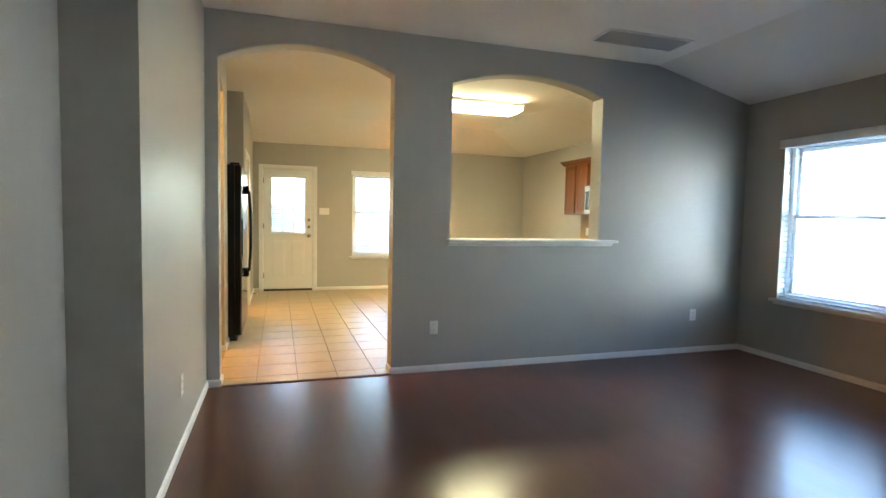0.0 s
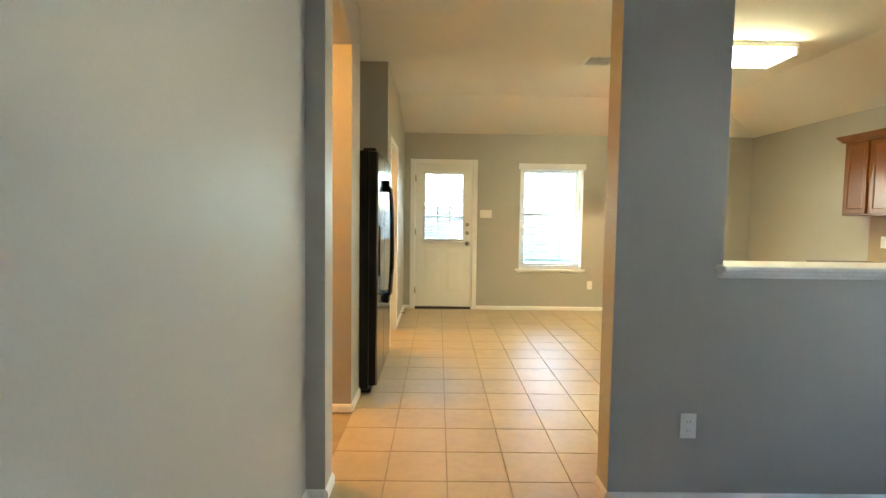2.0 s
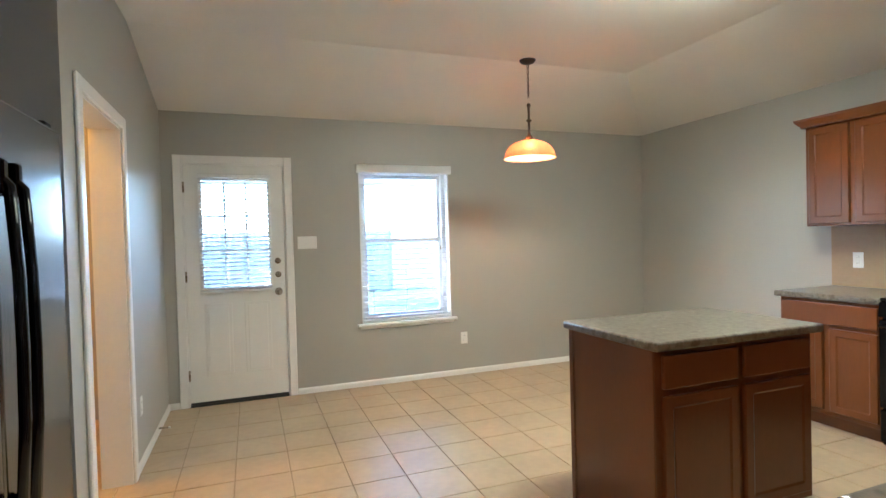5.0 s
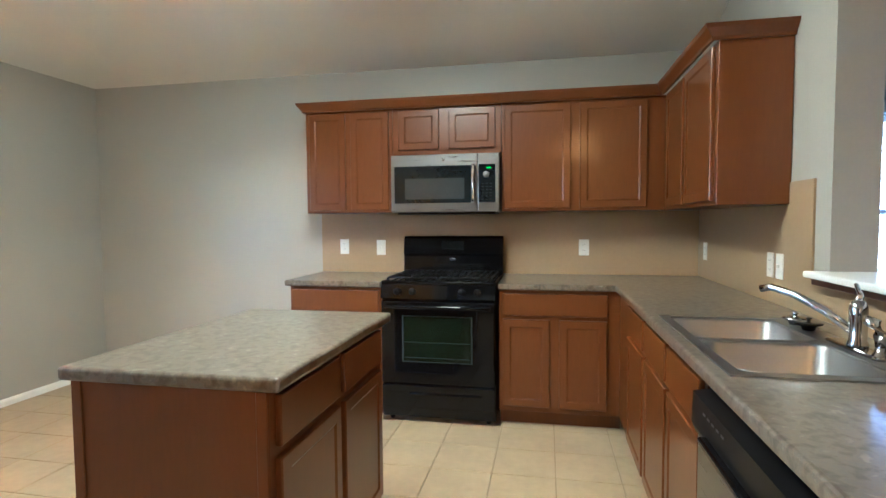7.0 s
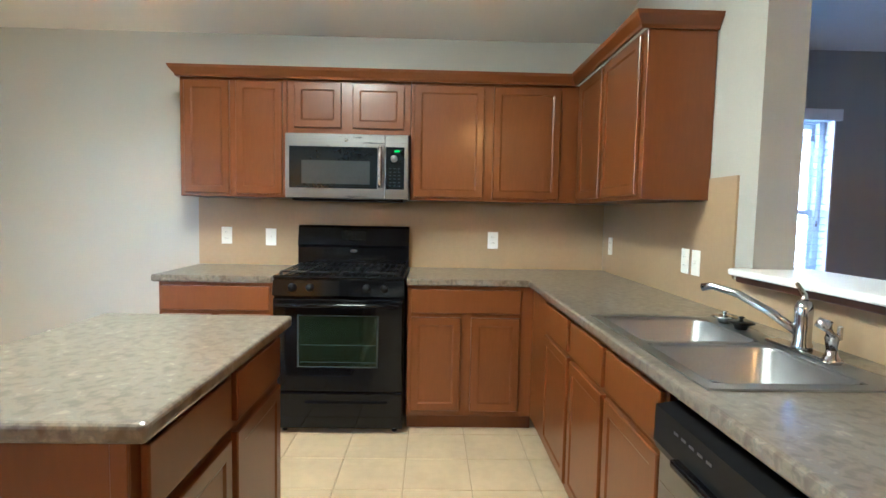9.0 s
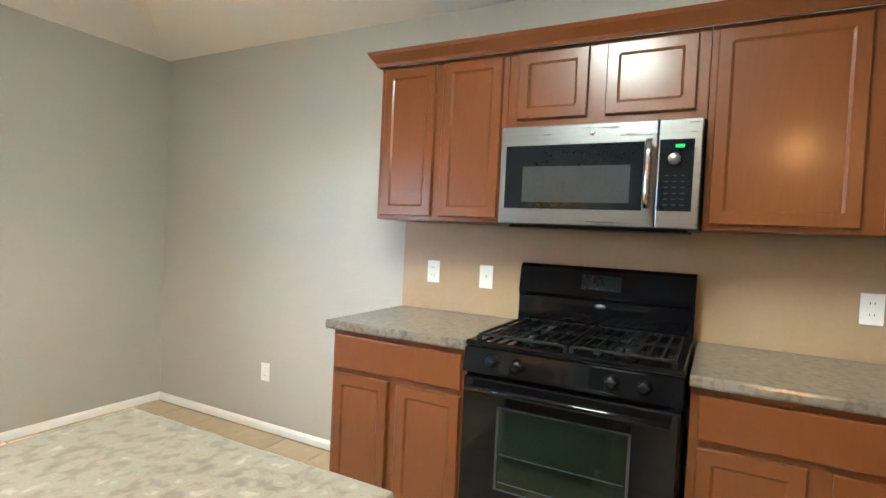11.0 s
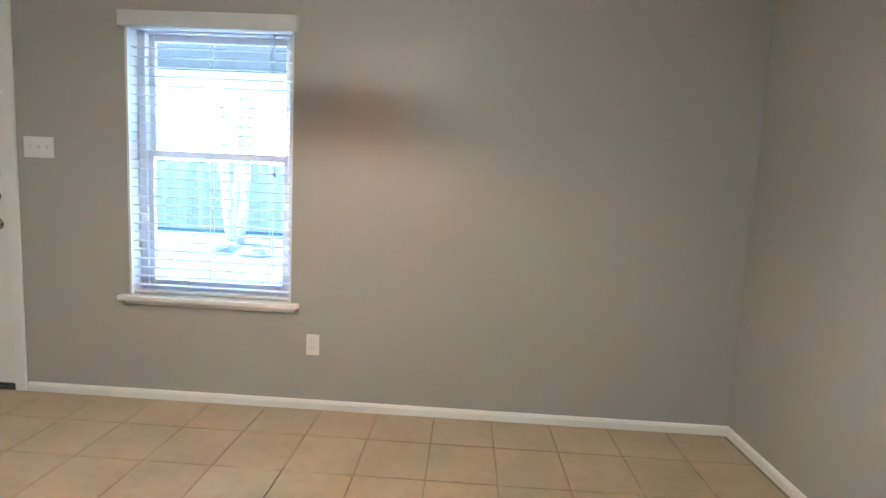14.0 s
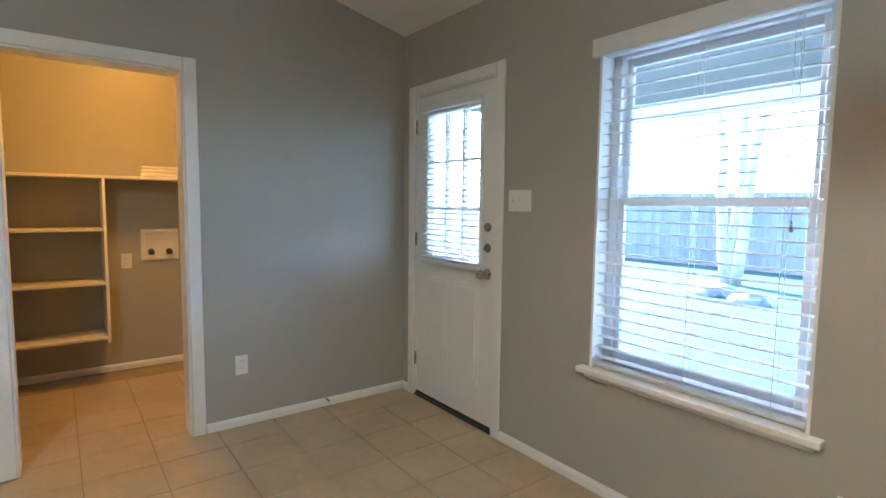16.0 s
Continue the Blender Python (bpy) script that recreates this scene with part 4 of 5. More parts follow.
for i in range(cols):
    y0 = 6.07 + 0.47 * i / cols
    y1 = 6.07 + 0.47 * (i + 1) / cols
    za = 0.160 + 0.018 * math.sin(math.pi * i / cols)
    zb = 0.160 + 0.018 * math.sin(math.pi * (i + 1) / cols)
    v = [bm.verts.new(p) for p in ((RX - 0.0305, y0, 0.206), (RX - 0.0305, y1, 0.206), (RX - 0.048, y1, 0.196), (RX - 0.048, y0, 0.196), (RX - 0.043, y0, za + 0.022), (RX - 0.043, y1, zb + 0.022))]
    bm.faces.new((v[0], v[1], v[2], v[3]))
    bm.faces.new((v[3], v[2], v[5], v[4]))
part("drawer_pull", bm, M_BLACK, dr)
# backguard
bm = bm_new()
gx = XE - 0.092
pr = [(XE - 0.016, 0.90), (gx, 0.90), (gx + 0.004, 1.05), (gx - 0.010, 1.07), (gx + 0.012, 1.185), (gx + 0.03, 1.20), (XE - 0.016, 1.20)]
vs = [[bm.verts.new((x, y, z)) for x, z in pr] for y in (RY0, RY1)]
n = len(pr)
for i in range(n):
    bm.faces.new((vs[0][i], vs[0][(i + 1) % n], vs[1][(i + 1) % n], vs[1][i]))
bm.faces.new(vs[0])
bm.faces.new(vs[1])
bmesh.ops.recalc_face_normals(bm, faces=bm.faces)
guard = part("backguard", bm, M_BLACK, rng)
tilt = pose(gx - 0.0005, 0, 1.13, 0, 10.8, 0)
bm = box(-0.0025, 6.27, -0.03, 0.0, 6.44, 0.035)
bmesh.ops.transform(bm, matrix=tilt, verts=bm.verts)
part("display", bm, M_MWGLASS, guard, "dark clock display")
bm = bm_new()
for i in range(4):
    add_box(bm, -0.003, 6.30 + 0.03 * i, -0.024, -0.0026, 6.318 + 0.03 * i, -0.020)
bmesh.ops.transform(bm, matrix=tilt, verts=bm.verts)
part("display_marks", bm, M_MWMESH, guard)
bm = lathe([(0, 0), (0.024, 0.0), (0.022, 0.003), (0, 0.004)], 20)
bmesh.ops.transform(bm, matrix=Matrix.Translation((gx + 0.0005, 6.355, 1.03)) @ pose(0, 0, 0, 0, -90, 0) @ Matrix.Diagonal((0.45, 1, 1, 1)), verts=bm.verts)
part("badge", bm, M_STEEL, guard, "small oval metal badge")
# grates and burners
for y0, y1 in ((6.015, 6.345), (6.365, 6.695)):
    bm = bm_new()
    x0, x1, z = RX + 0.03, XE - 0.125, 0.950
    for x in (x0, x1):
        add_box(bm, x - 0.0045, y0, z - 0.010, x + 0.0045, y1, z, 0.0015)
    for y in (y0, y1):
        add_box(bm, x0, y - 0.0045, z - 0.010, x1, y + 0.0045, z - 0.0005, 0.0015)
    for i in range(1, 8):
        y = y0 + (y1 - y0) * i / 8
        add_box(bm, x0, y - 0.003, z - 0.009, x1, y + 0.003, z + 0.001, 0.001)
    add_box(bm, (x0 + x1) / 2 - 0.0045, y0, z - 0.010, (x0 + x1) / 2 + 0.0045, y1, z - 0.001)
    for x in (x0, x1):
        for y in (y0, y1):
            add_box(bm, x - 0.008, y - 0.008, 0.9285, x + 0.008, y + 0.008, z - 0.008)
    part("grate", bm, M_IRON, rng, "black cast iron grate")
    for x in (x0 + 0.12, x1 - 0.12):
        part("burner", lathe([(0.055, 0), (0.055, 0.006), (0.036, 0.010), (0.036, 0.018), (0.030, 0.022), (0, 0.022)], 24, (x, (y0 + y1) / 2, 0.9282)), M_IRON, rng)

# ---- microwave over the range ----
mw = thing("microwave", pose(4.39, 6.355, 1.37), "stainless steel over-range microwave with black glass door", "microwave")
MX, MZ0, MZ1 = XE - 0.405, 1.372, 1.768
part("body", box(MX + 0.03, RY0 - 0.002, MZ0, XE - 0.003, RY1 + 0.002, MZ1, 0.003), M_BLACKPL, mw)
part("vent_grille", box(MX + 0.05, RY0 + 0.03, MZ0 - 0.012, XE - 0.06, RY1 - 0.03, MZ0 - 0.0005, 0.003), M_BLACKPL, mw)
mdoor = part("door", box(MX, 6.125, MZ0 + 0.002, MX + 0.0295, RY1 + 0.002, MZ1 - 0.002, 0.005, 2), M_STEEL, mw)
part("door_glass", box(MX - 0.002, 6.17, 1.436, MX - 0.0005, 6.705, 1.688, 0.0007), M_MWGLASS, mdoor, "black door glass")
part("screen", box(MX - 0.0028, 6.215, 1.462, MX - 0.0022, 6.63, 1.604), M_MWMESH, mdoor)
bm = lathe([(0, 0), (0.010, 0), (0.009, 0.002), (0, 0.003)], 16)
bmesh.ops.transform(bm, matrix=Matrix.Translation((MX - 0.0003, 6.36, 1.728)) @ pose(0, 0, 0, 0, -90, 0), verts=bm.verts)
part("badge", bm, M_CHROME, mdoor)
bm = tube([(MX - 0.040, 6.150, 1.442), (MX - 0.046, 6.150, 1.50), (MX - 0.046, 6.150, 1.63), (MX - 0.040, 6.150, 1.688)], 0.0125, 12)
for z in (1.452, 1.678):
    add_tube(bm, [(MX - 0.040, 6.150, z), (MX - 0.0005, 6.150, z)], 0.008, 8)
part("handle", bm, M_CHROME, mdoor, "chrome bar handle")
mp = part("control_panel", box(MX, RY0 - 0.002, MZ0 + 0.002, MX + 0.0295, 6.1235, MZ1 - 0.002, 0.005, 2), M_STEEL, mw)
part("panel_glass", box(MX - 0.002, 6.005, 1.436, MX - 0.0005, 6.118, 1.692, 0.0007), M_MWGLASS, mp)
part("clock", box(MX - 0.0028, 6.036, 1.662, MX - 0.0022, 6.066, 1.673), M_GREEN, mp, "green glowing clock digits")
bm = lathe([(0.021, 0), (0.021, 0.010), (0.018, 0.013), (0, 0.013)], 24)
bmesh.ops.transform(bm, matrix=Matrix.Translation((MX - 0.002, 6.068, 1.622)) @ pose(0, 0, 0, 0, -90, 0), verts=bm.verts)
part("dial", bm, M_STEEL, mp, "round steel dial")
bm = bm_new()
for r in range(6):
    for c in range(3):
        add_box(bm, MX - 0.0026, 6.030 + c * 0.027, 1.455 + r * 0.021, MX - 0.0022, 6.044 + c * 0.027, 1.460 + r * 0.021)
part("key_marks", bm, M_MWMESH, mp)

# ---- dishwasher ----
DWX0, DWX1 = 1.60, 2.225
dw = thing("dishwasher", pose((DWX0 + DWX1) / 2, 4.95, 0), "stainless dishwasher with a black control strip", "dishwasher")
part("body", box(DWX0 + 0.004, 4.66, 0.02, DWX1 - 0.004, SF - 0.002, 0.70), M_BLACKPL, dw)
part("door", box(DWX0 + 0.003, SF - 0.001, 0.11, DWX1 - 0.003, SF + 0.030, 0.725, 0.005, 2), M_STEEL, dw)
bm = bm_new()
pr = [(SF - 0.04, 0.727), (SF + 0.036, 0.727), (SF + 0.046, 0.750), (SF + 0.044, 0.838), (SF - 0.04, 0.852)]
vs = [[bm.verts.new((x, y, z)) for y, z in pr] for x in (DWX0 + 0.003, DWX1 - 0.003)]
for i in range(5):
    bm.faces.new((vs[0][i], vs[0][(i + 1) % 5], vs[1][(i + 1) % 5], vs[1][i]))
bm.faces.new(vs[0])
bm.faces.new(vs[1])
bmesh.ops.recalc_face_normals(bm, faces=bm.faces)
cp = part("control_strip", bm, M_BLACKPL, dw)
part("handle", box(DWX0 + 0.13, SF + 0.042, 0.740, DWX1 - 0.13, SF + 0.066, 0.760, 0.006, 2), M_BLACK, cp, "black curved grip")
bm = bm_new()
for i in range(5):
    add_box(bm, DWX0 + 0.36 + i * 0.035, SF + 0.0435, 0.806, DWX0 + 0.38 + i * 0.035, SF + 0.0460, 0.812)
part("buttons", bm, M_STEEL, cp)
part("kick_plate", box(DWX0 + 0.004, SF - 0.06, 0.003, DWX1 - 0.004, SF - 0.045, 0.105), M_BLACKPL, dw)

# ---- sink ----
sink = thing("kitchen_sink", pose((SX0 + SX1) / 2, (SY0 + SY1) / 2, 0.918), "stainless steel double bowl sink set in the worktop", "sink")


def bowl(x0, y0, x1, y1, ztop, depth, r=0.05, n=5):
    """An open bowl with rounded corners and sloping walls."""
    bm = bm_new()

    def ring(ins, z, rr):
        out = []
        for cx, cy, a in ((x1 - ins - rr, y1 - ins - rr, 0), (x0 + ins + rr, y1 - ins - rr, 90), (x0 + ins + rr, y0 + ins + rr, 180), (x1 - ins - rr, y0 + ins + rr, 270)):
            for k in range(n + 1):
                t = radians(a + 90 * k / n)
                out.append(bm.verts.new((cx + rr * math.cos(t), cy + rr * math.sin(t), z)))
        return out
    rings = [ring(0, ztop, r), ring(0.006, ztop - 0.012, r), ring(0.016, ztop - depth + 0.03, r), ring(0.045, ztop - depth, r)]
    for a, b in zip(rings, rings[1:]):
        for k in range(len(a)):
            f = bm.faces.new((a[k], a[(k + 1) % len(a)], b[(k + 1) % len(a)], b[k]))
            f.smooth = True
    bm.faces.new(rings[-1])
    return bm, rings


bowls = [(SX0 + 0.035, SY0 + 0.085, (SX0 + SX1) / 2 - 0.012, SY1 - 0.03), ((SX0 + SX1) / 2 + 0.012, SY0 + 0.085, SX1 - 0.035, SY1 - 0.03)]
zt = 0.9235
bm = bm_new()
(ax0, ay0, ax1, ay1), (cx0, cy0, cx1, cy1) = bowls
for x0, y0, x1, y1 in ((SX0, SY0, SX1, ay0 + 0.004), (SX0, ay1 - 0.004, SX1, SY1), (SX0, ay0 + 0.004, ax0 + 0.004, ay1 - 0.004), (ax1 - 0.004, ay0 + 0.004, cx0 + 0.004, ay1 - 0.004), (cx1 - 0.004, ay0 + 0.004, SX1, ay1 - 0.004)):
    add_box(bm, x0, y0, zt - 0.0045, x1, y1, zt)
part("rim", bm, M_SINK, sink)
for b in bowls:
    bm, _ = bowl(*b, zt + 0.0006, 0.175)
    bw = part("bowl", bm, M_SINK, sink)
    bw.modifiers.new("thickness", "SOLIDIFY").thickness = -0.0015
    part("drain", lathe([(0.042, 0), (0.042, 0.003), (0.030, 0.004), (0.026, 0.001), (0, 0.0015)], 22, ((b[0] + b[2]) / 2, (b[1] + b[3]) / 2, zt - 0.1738)), M_CHROME, bw)
fx, fy = 2.41, SY0 + 0.042
fau = thing("faucet", pose(fx, fy, zt), "chrome single-lever kitchen faucet on the sink", "faucet")
part("base_plate", box(fx - 0.125, fy - 0.028, zt + 0.0005, fx + 0.125, fy + 0.028, zt + 0.012, 0.006, 2), M_CHROME, fau)
part("body", lathe([(0.027, 0.012), (0.027, 0.02), (0.023, 0.03), (0.023, 0.10), (0.024, 0.125), (0.017, 0.145), (0, 0.15)], 24, (fx, fy, zt)), M_CHROME, fau)
part("spout", tube([(fx, fy + 0.01, zt + 0.055), (fx + 0.06, fy + 0.06, zt + 0.105), (fx + 0.13, fy + 0.115, zt + 0.145), (fx + 0.19, fy + 0.16, zt + 0.16), (fx + 0.215, fy + 0.18, zt + 0.152)], [0.013, 0.0125, 0.012, 0.0115, 0.013], 14), M_CHROME, fau)
part("lever", tube([(fx, fy, zt + 0.145), (fx + 0.02, fy - 0.015, zt + 0.158), (fx + 0.075, fy - 0.03, zt + 0.185)], [0.011, 0.008, 0.006], 10), M_CHROME, fau)
spx = 2.30
spr = thing("side_sprayer", pose(spx, fy, zt), "chrome side sprayer on the sink rim", "sprayer")
part("holder", lathe([(0.024, 0.0005), (0.022, 0.012), (0.015, 0.022), (0.013, 0.035), (0, 0.035)], 20, (spx, fy, zt)), M_CHROME, spr)
part("spray_head", tube([(spx, fy, zt + 0.035), (spx, fy + 0.002, zt + 0.07), (spx + 0.006, fy + 0.012, zt + 0.098), (spx + 0.02, fy + 0.03, zt + 0.108)], [0.013, 0.017, 0.018, 0.013], 14), M_CHROME, spr)
part("trigger", box(spx - 0.006, fy - 0.026, zt + 0.06, spx + 0.006, fy - 0.012, zt + 0.10, 0.004), M_CHROME, spr)
for sx, mt, lab in ((2.80, M_CHROME, "chrome sink strainer basket standing on the rim"), (2.70, M_BLACKPL, "black rubber sink stopper standing on the rim")):
    st = thing("sink_strainer", pose(sx, fy, zt), lab, "strainer")
    part("basket", lathe([(0.018, 0.0005), (0.024, 0.015), (0.042, 0.022), (0.042, 0.026), (0.020, 0.026), (0.006, 0.028), (0.006, 0.038), (0.012, 0.042), (0, 0.046)], 22, (sx, fy, zt)), mt, st)

# ---- refrigerator ----
FY0, FY1, FX = 5.90, 6.90, -0.245
fr = thing("refrigerator", pose(-0.62, 6.41, 0), "black side-by-side refrigerator with glossy steel doors in an alcove", "refrigerator")
part("cabinet_body", box(-1.05, FY0 + 0.004, 0.03, FX - 0.068, FY1 - 0.004, 1.775, 0.006), M_BLACKPL, fr)
part("base_grille", box(-1.02, FY0 + 0.02, 0.004, FX - 0.05, FY1 - 0.02, 0.0295), M_BLACKPL, fr)
split = 6.36
for nm, y0, y1, hy in (("freezer_door", FY0 + 0.004, split - 0.003, split - 0.045), ("fridge_door", split + 0.003, FY1 - 0.004, split + 0.045)):
    dd = part(nm, box(FX - 0.065, y0, 0.06, FX, y1, 1.772, 0.012, 3), M_FRIDGE, fr)
    part("door_side", box(FX - 0.063, y0 - 0.0015 if nm == "freezer_door" else y1 + 0.0002, 0.065, FX - 0.012, y0 - 0.0002 if nm == "freezer_door" else y1 + 0.0015, 1.767), M_BLACKPL, dd)
    hb = tube([(FX + 0.006, hy, 0.63), (FX + 0.05, hy, 0.68), (FX + 0.062, hy, 0.90), (FX + 0.064, hy, 1.10), (FX + 0.062, hy, 1.30), (FX + 0.05, hy, 1.52), (FX + 0.006, hy, 1.57)], 0.014, 12)
    add_box(hb, FX + 0.0, hy - 0.016, 0.61, FX + 0.045, hy + 0.016, 0.70, 0.006)
    add_box(hb, FX + 0.0, hy - 0.016, 1.50, FX + 0.045, hy + 0.016, 1.59, 0.006)
    part("handle", hb, M_BLACK, dd, "long black bowed handle")
    if nm == "freezer_door":
        part("dispenser", box(FX + 0.0005, 5.99, 0.86, FX + 0.006, 6.25, 1.24, 0.004), M_BLACK, dd, "black ice and water dispenser")
        part("dispenser_panel", box(FX + 0.0065, 6.01, 1.13, FX + 0.009, 6.23, 1.22), M_STEEL, dd)
for y in (FY0 + 0.05, FY1 - 0.05):
    part("hinge_cover", box(FX - 0.11, y - 0.03, 1.7755, FX - 0.02, y + 0.03, 1.795, 0.005), M_BLACKPL, fr)

# ---- pendant lamp ----
PX, PY = 2.47, 8.32
pen = thing("pendant_lamp", pose(PX, PY, 1.95), "bronze pendant lamp with an amber glass bowl, lit", "lamp")
cz = FLAT if PY < YN - RUN else EAVE + (YN - PY) * (FLAT - EAVE) / RUN
part("canopy", lathe([(0.064, 0), (0.064, -0.006), (0.05, -0.022), (0.02, -0.032), (0, -0.034)], 28, (PX, PY, cz)), M_BRONZE, pen)
links = bm_new()
zz = cz - 0.035
i = 0
while zz > 2.47:
    t = bmesh.new()
    n = 12
    pts = [(0.009 * math.cos(k * math.tau / n), 0, 0.016 * math.sin(k * math.tau / n)) for k in range(n + 1)]
    add_tube(t, pts, 0.0022, 6, False)
    join(links, t, Matrix.Translation((PX, PY, zz - 0.012)) @ pose(0, 0, 0, 0, 0, 90 * (i % 2)))
    zz -= 0.026
    i += 1
part("chain", links, M_BRONZE, pen)
part("cord", tube([(PX + 0.004, PY, cz - 0.03), (PX + 0.006, PY + 0.004, 2.6), (PX, PY, 2.46)], 0.0025, 6), M_BRONZE, pen)
part("stem", lathe([(0, 0.36), (0.012, 0.36), (0.016, 0.345), (0.010, 0.33), (0.009, 0.24), (0.021, 0.232), (0.021, 0.222), (0.010, 0.214), (0.010, 0.12), (0.022, 0.105), (0.034, 0.085), (0, 0.085)], 20, (PX, PY, 2.045)), M_BRONZE, pen)
prof = [(0.0, 0.137)]
for k in range(13):
    t = k / 12
    prof.append((0.03 + 0.17 * math.sin(t * math.pi / 2), 0.135 * math.cos(t * math.pi / 2)))
prof.append((0.207, -0.004))
sh = part("shade", lathe(prof, 40, (PX, PY, 1.98), False), M_SHADE, pen, "amber alabaster glass bowl")
for f in sh.data.polygons:
    f.use_smooth = True
sh.modifiers.new("thickness", "SOLIDIFY").thickness = 0.005
part("socket", lathe([(0, 0.135), (0.020, 0.135), (0.020, 0.112), (0, 0.112)], 16, (PX, PY, 1.995)), M_BRONZE, pen)
part("bulb", lathe([(0, 0.050), (0.016, 0.054), (0.026, 0.066), (0.028, 0.078), (0.022, 0.094), (0.013, 0.103), (0.012, 0.1115), (0, 0.1115)], 20, (PX, PY, 1.995)), M_BULB, pen, "glowing warm bulb")

# ---- ceiling fixtures ----
fl = thing("ceiling_light", pose(2.42, 6.58, 2.66), "long lit fluorescent ceiling light with a white cover", "ceiling light")
part("base", box(1.785, 6.375, 2.70, 3.065, 6.785, FLAT - 0.001, 0.004), M_TRIM, fl)
part("diffuser", box(1.815, 6.385, 2.645, 3.035, 6.775, 2.6995, 0.024, 4), M_TUBE, fl, "glowing white acrylic cover")
for x0, x1 in ((1.79, 1.8145), (3.0355, 3.06)):
    part("end_cap", box(x0, 6.38, 2.642, x1, 6.78, 2.6995, 0.008, 2), M_TRIM, fl, "white moulded end cap")


def ceiling_vent(x0, y0, x1, y1, z, n, axis, label, duct):
    v = thing("ceiling_vent", pose((x0 + x1) / 2, (y0 + y1) / 2, z), label, "air vent", "ceiling vents")
    bm = bm_new()
    w = 0.025
    for a in ((x0, y0, x1, y0 + w), (x0, y1 - w, x1, y1), (x0, y0 + w, x0 + w, y1 - w), (x1 - w, y0 + w, x1, y1 - w)):
        add_box(bm, a[0], a[1], z - 0.009, a[2], a[3], z - 0.0008, 0.003)
    part("frame", bm, M_TRIM, v)
    part("backing", box(x0 + w, y0 + w, z - 0.0025, x1 - w, y1 - w, z - 0.001), duct, v)
    for i in range(n):
        if axis == "x":
            y = y0 + w + (y1 - y0 - 2 * w) * (i + 0.5) / n
            bm = box(x0 + w, -0.007, -0.0008, x1 - w, 0.007, 0.0008)
            bmesh.ops.transform(bm, matrix=pose(0, y, z - 0.008, 35), verts=bm.verts)
        else:
            x = x0 + w + (x1 - x0 - 2 * w) * (i + 0.5) / n
            bm = box(-0.007, y0 + w, -0.0008, 0.007, y1 - w, 0.0008)
            bmesh.ops.transform(bm, matrix=pose(x, 0, z - 0.008, 0, 35), verts=bm.verts)
        part("slat", bm, M_TRIM, v)
    return v


ceiling_vent(1.50, 6.82, 1.77, 7.10, FLAT, 8, "x", "square white ceiling air vent with slats", M_SLOT)
ceiling_vent(2.50, 3.80, 3.30, 4.10, FLAT, 14, "x", "large white return air vent in the living room ceiling", M_VENT)


# ---- outlets and switches ----
def outlet(m, label="white duplex wall outlet", kind="outlet"):
    o = thing("wall_outlet" if kind == "outlet" else "light_switch", m, label, "outlet" if kind == "outlet" else "switch", "wall plates")
    part("plate", box(-0.036, -0.006, -0.058, 0.036, -0.0008, 0.058, 0.0025, 2), M_PLATE, o, "", True)
    if kind == "outlet":
        for z in (-0.021, 0.021):
            part("socket", box(-0.017, -0.0075, z - 0.0145, 0.017, -0.0062, z + 0.0145, 0.001), M_PLATE, o, "", True)
            bm = box(-0.008, -0.0079, z - 0.004, -0.006, -0.0076, z + 0.006)
            add_box(bm, 0.006, -0.0079, z - 0.004, 0.008, -0.0076, z + 0.006)
            part("slot", bm, M_SLOT, o, "", True)
    else:
        part("toggle", box(-0.005, -0.017, -0.006, 0.005, -0.0062, 0.010, 0.002), M_PLATE, o, "", True)
    return o


def on_north(x, z):
    return pose(x, YN, z)


def on_east(y, z, x=XE):
    return pose(x, y, z, 0, 0, -90)


outlet(on_north(2.353, 0.364), "white wall outlet below the kitchen window")
outlet(on_east(8.437, 0.378), "white wall outlet on the grey wall")
outlet(on_east(7.235, 1.117, XE - 0.0102), "white wall outlet on the tan backsplash")
outlet(on_east(6.934, 1.111, XE - 0.0102), "white light switch on the tan backsplash", "switch")
outlet(on_east(5.404, 1.115, XE - 0.0102), "white wall outlet on the tan backsplash")
outlet(pose(4.43, YP1 + 0.0102, 1.10, 0, 0, 180), "white wall outlet behind the worktop corner")
outlet(pose(3.40, YP1 + 0.0102, 1.095, 0, 0, 180), "white wall outlet beside the sink")
outlet(pose(3.30, YP1 + 0.0102, 1.095, 0, 0, 180), "white light switch beside the sink", "switch")
outlet(pose(1.345, YP0, 0.37), "white wall outlet under the serving hatch")
outlet(pose(4.02, YP0, 0.375), "white wall outlet near the living room corner")
outlet(pose(XL, 3.41, 0.35, 0, 0, 90), "white wall outlet on the living room wall")
outlet(pose(XW, 8.37, 0.369, 0, 0, 90), "white wall outlet beside the laundry doorway")
outlet(pose(-0.59, 5.73, 1.395), "white light switch in the hallway", "switch")
sw = thing("light_switch", on_north(0.857, 1.357), "white triple wall switch beside the back door", "switch", "wall plates")
part("plate", box(-0.084, -0.006, -0.056, 0.084, -0.0008, 0.056, 0.0025, 2), M_PLATE, sw, "", True)
for x in (-0.046, 0, 0.046):
    part("toggle", box(x - 0.005, -0.016, -0.006, x + 0.005, -0.0062, 0.010, 0.002), M_PLATE, sw, "", True)
ds = thing("door_stop", pose(XW + 0.012, 8.90, 0.05), "small metal spring door stop on the baseboard", "door stop")
part("spring", tube([(XW + 0.0135, 8.90, 0.05), (XW + 0.075, 8.90, 0.048)], 0.006, 8), M_NICKEL, ds)
part("tip", tube([(XW + 0.075, 8.90, 0.048), (XW + 0.088, 8.90, 0.048)], 0.009, 8), M_PLATE, ds)

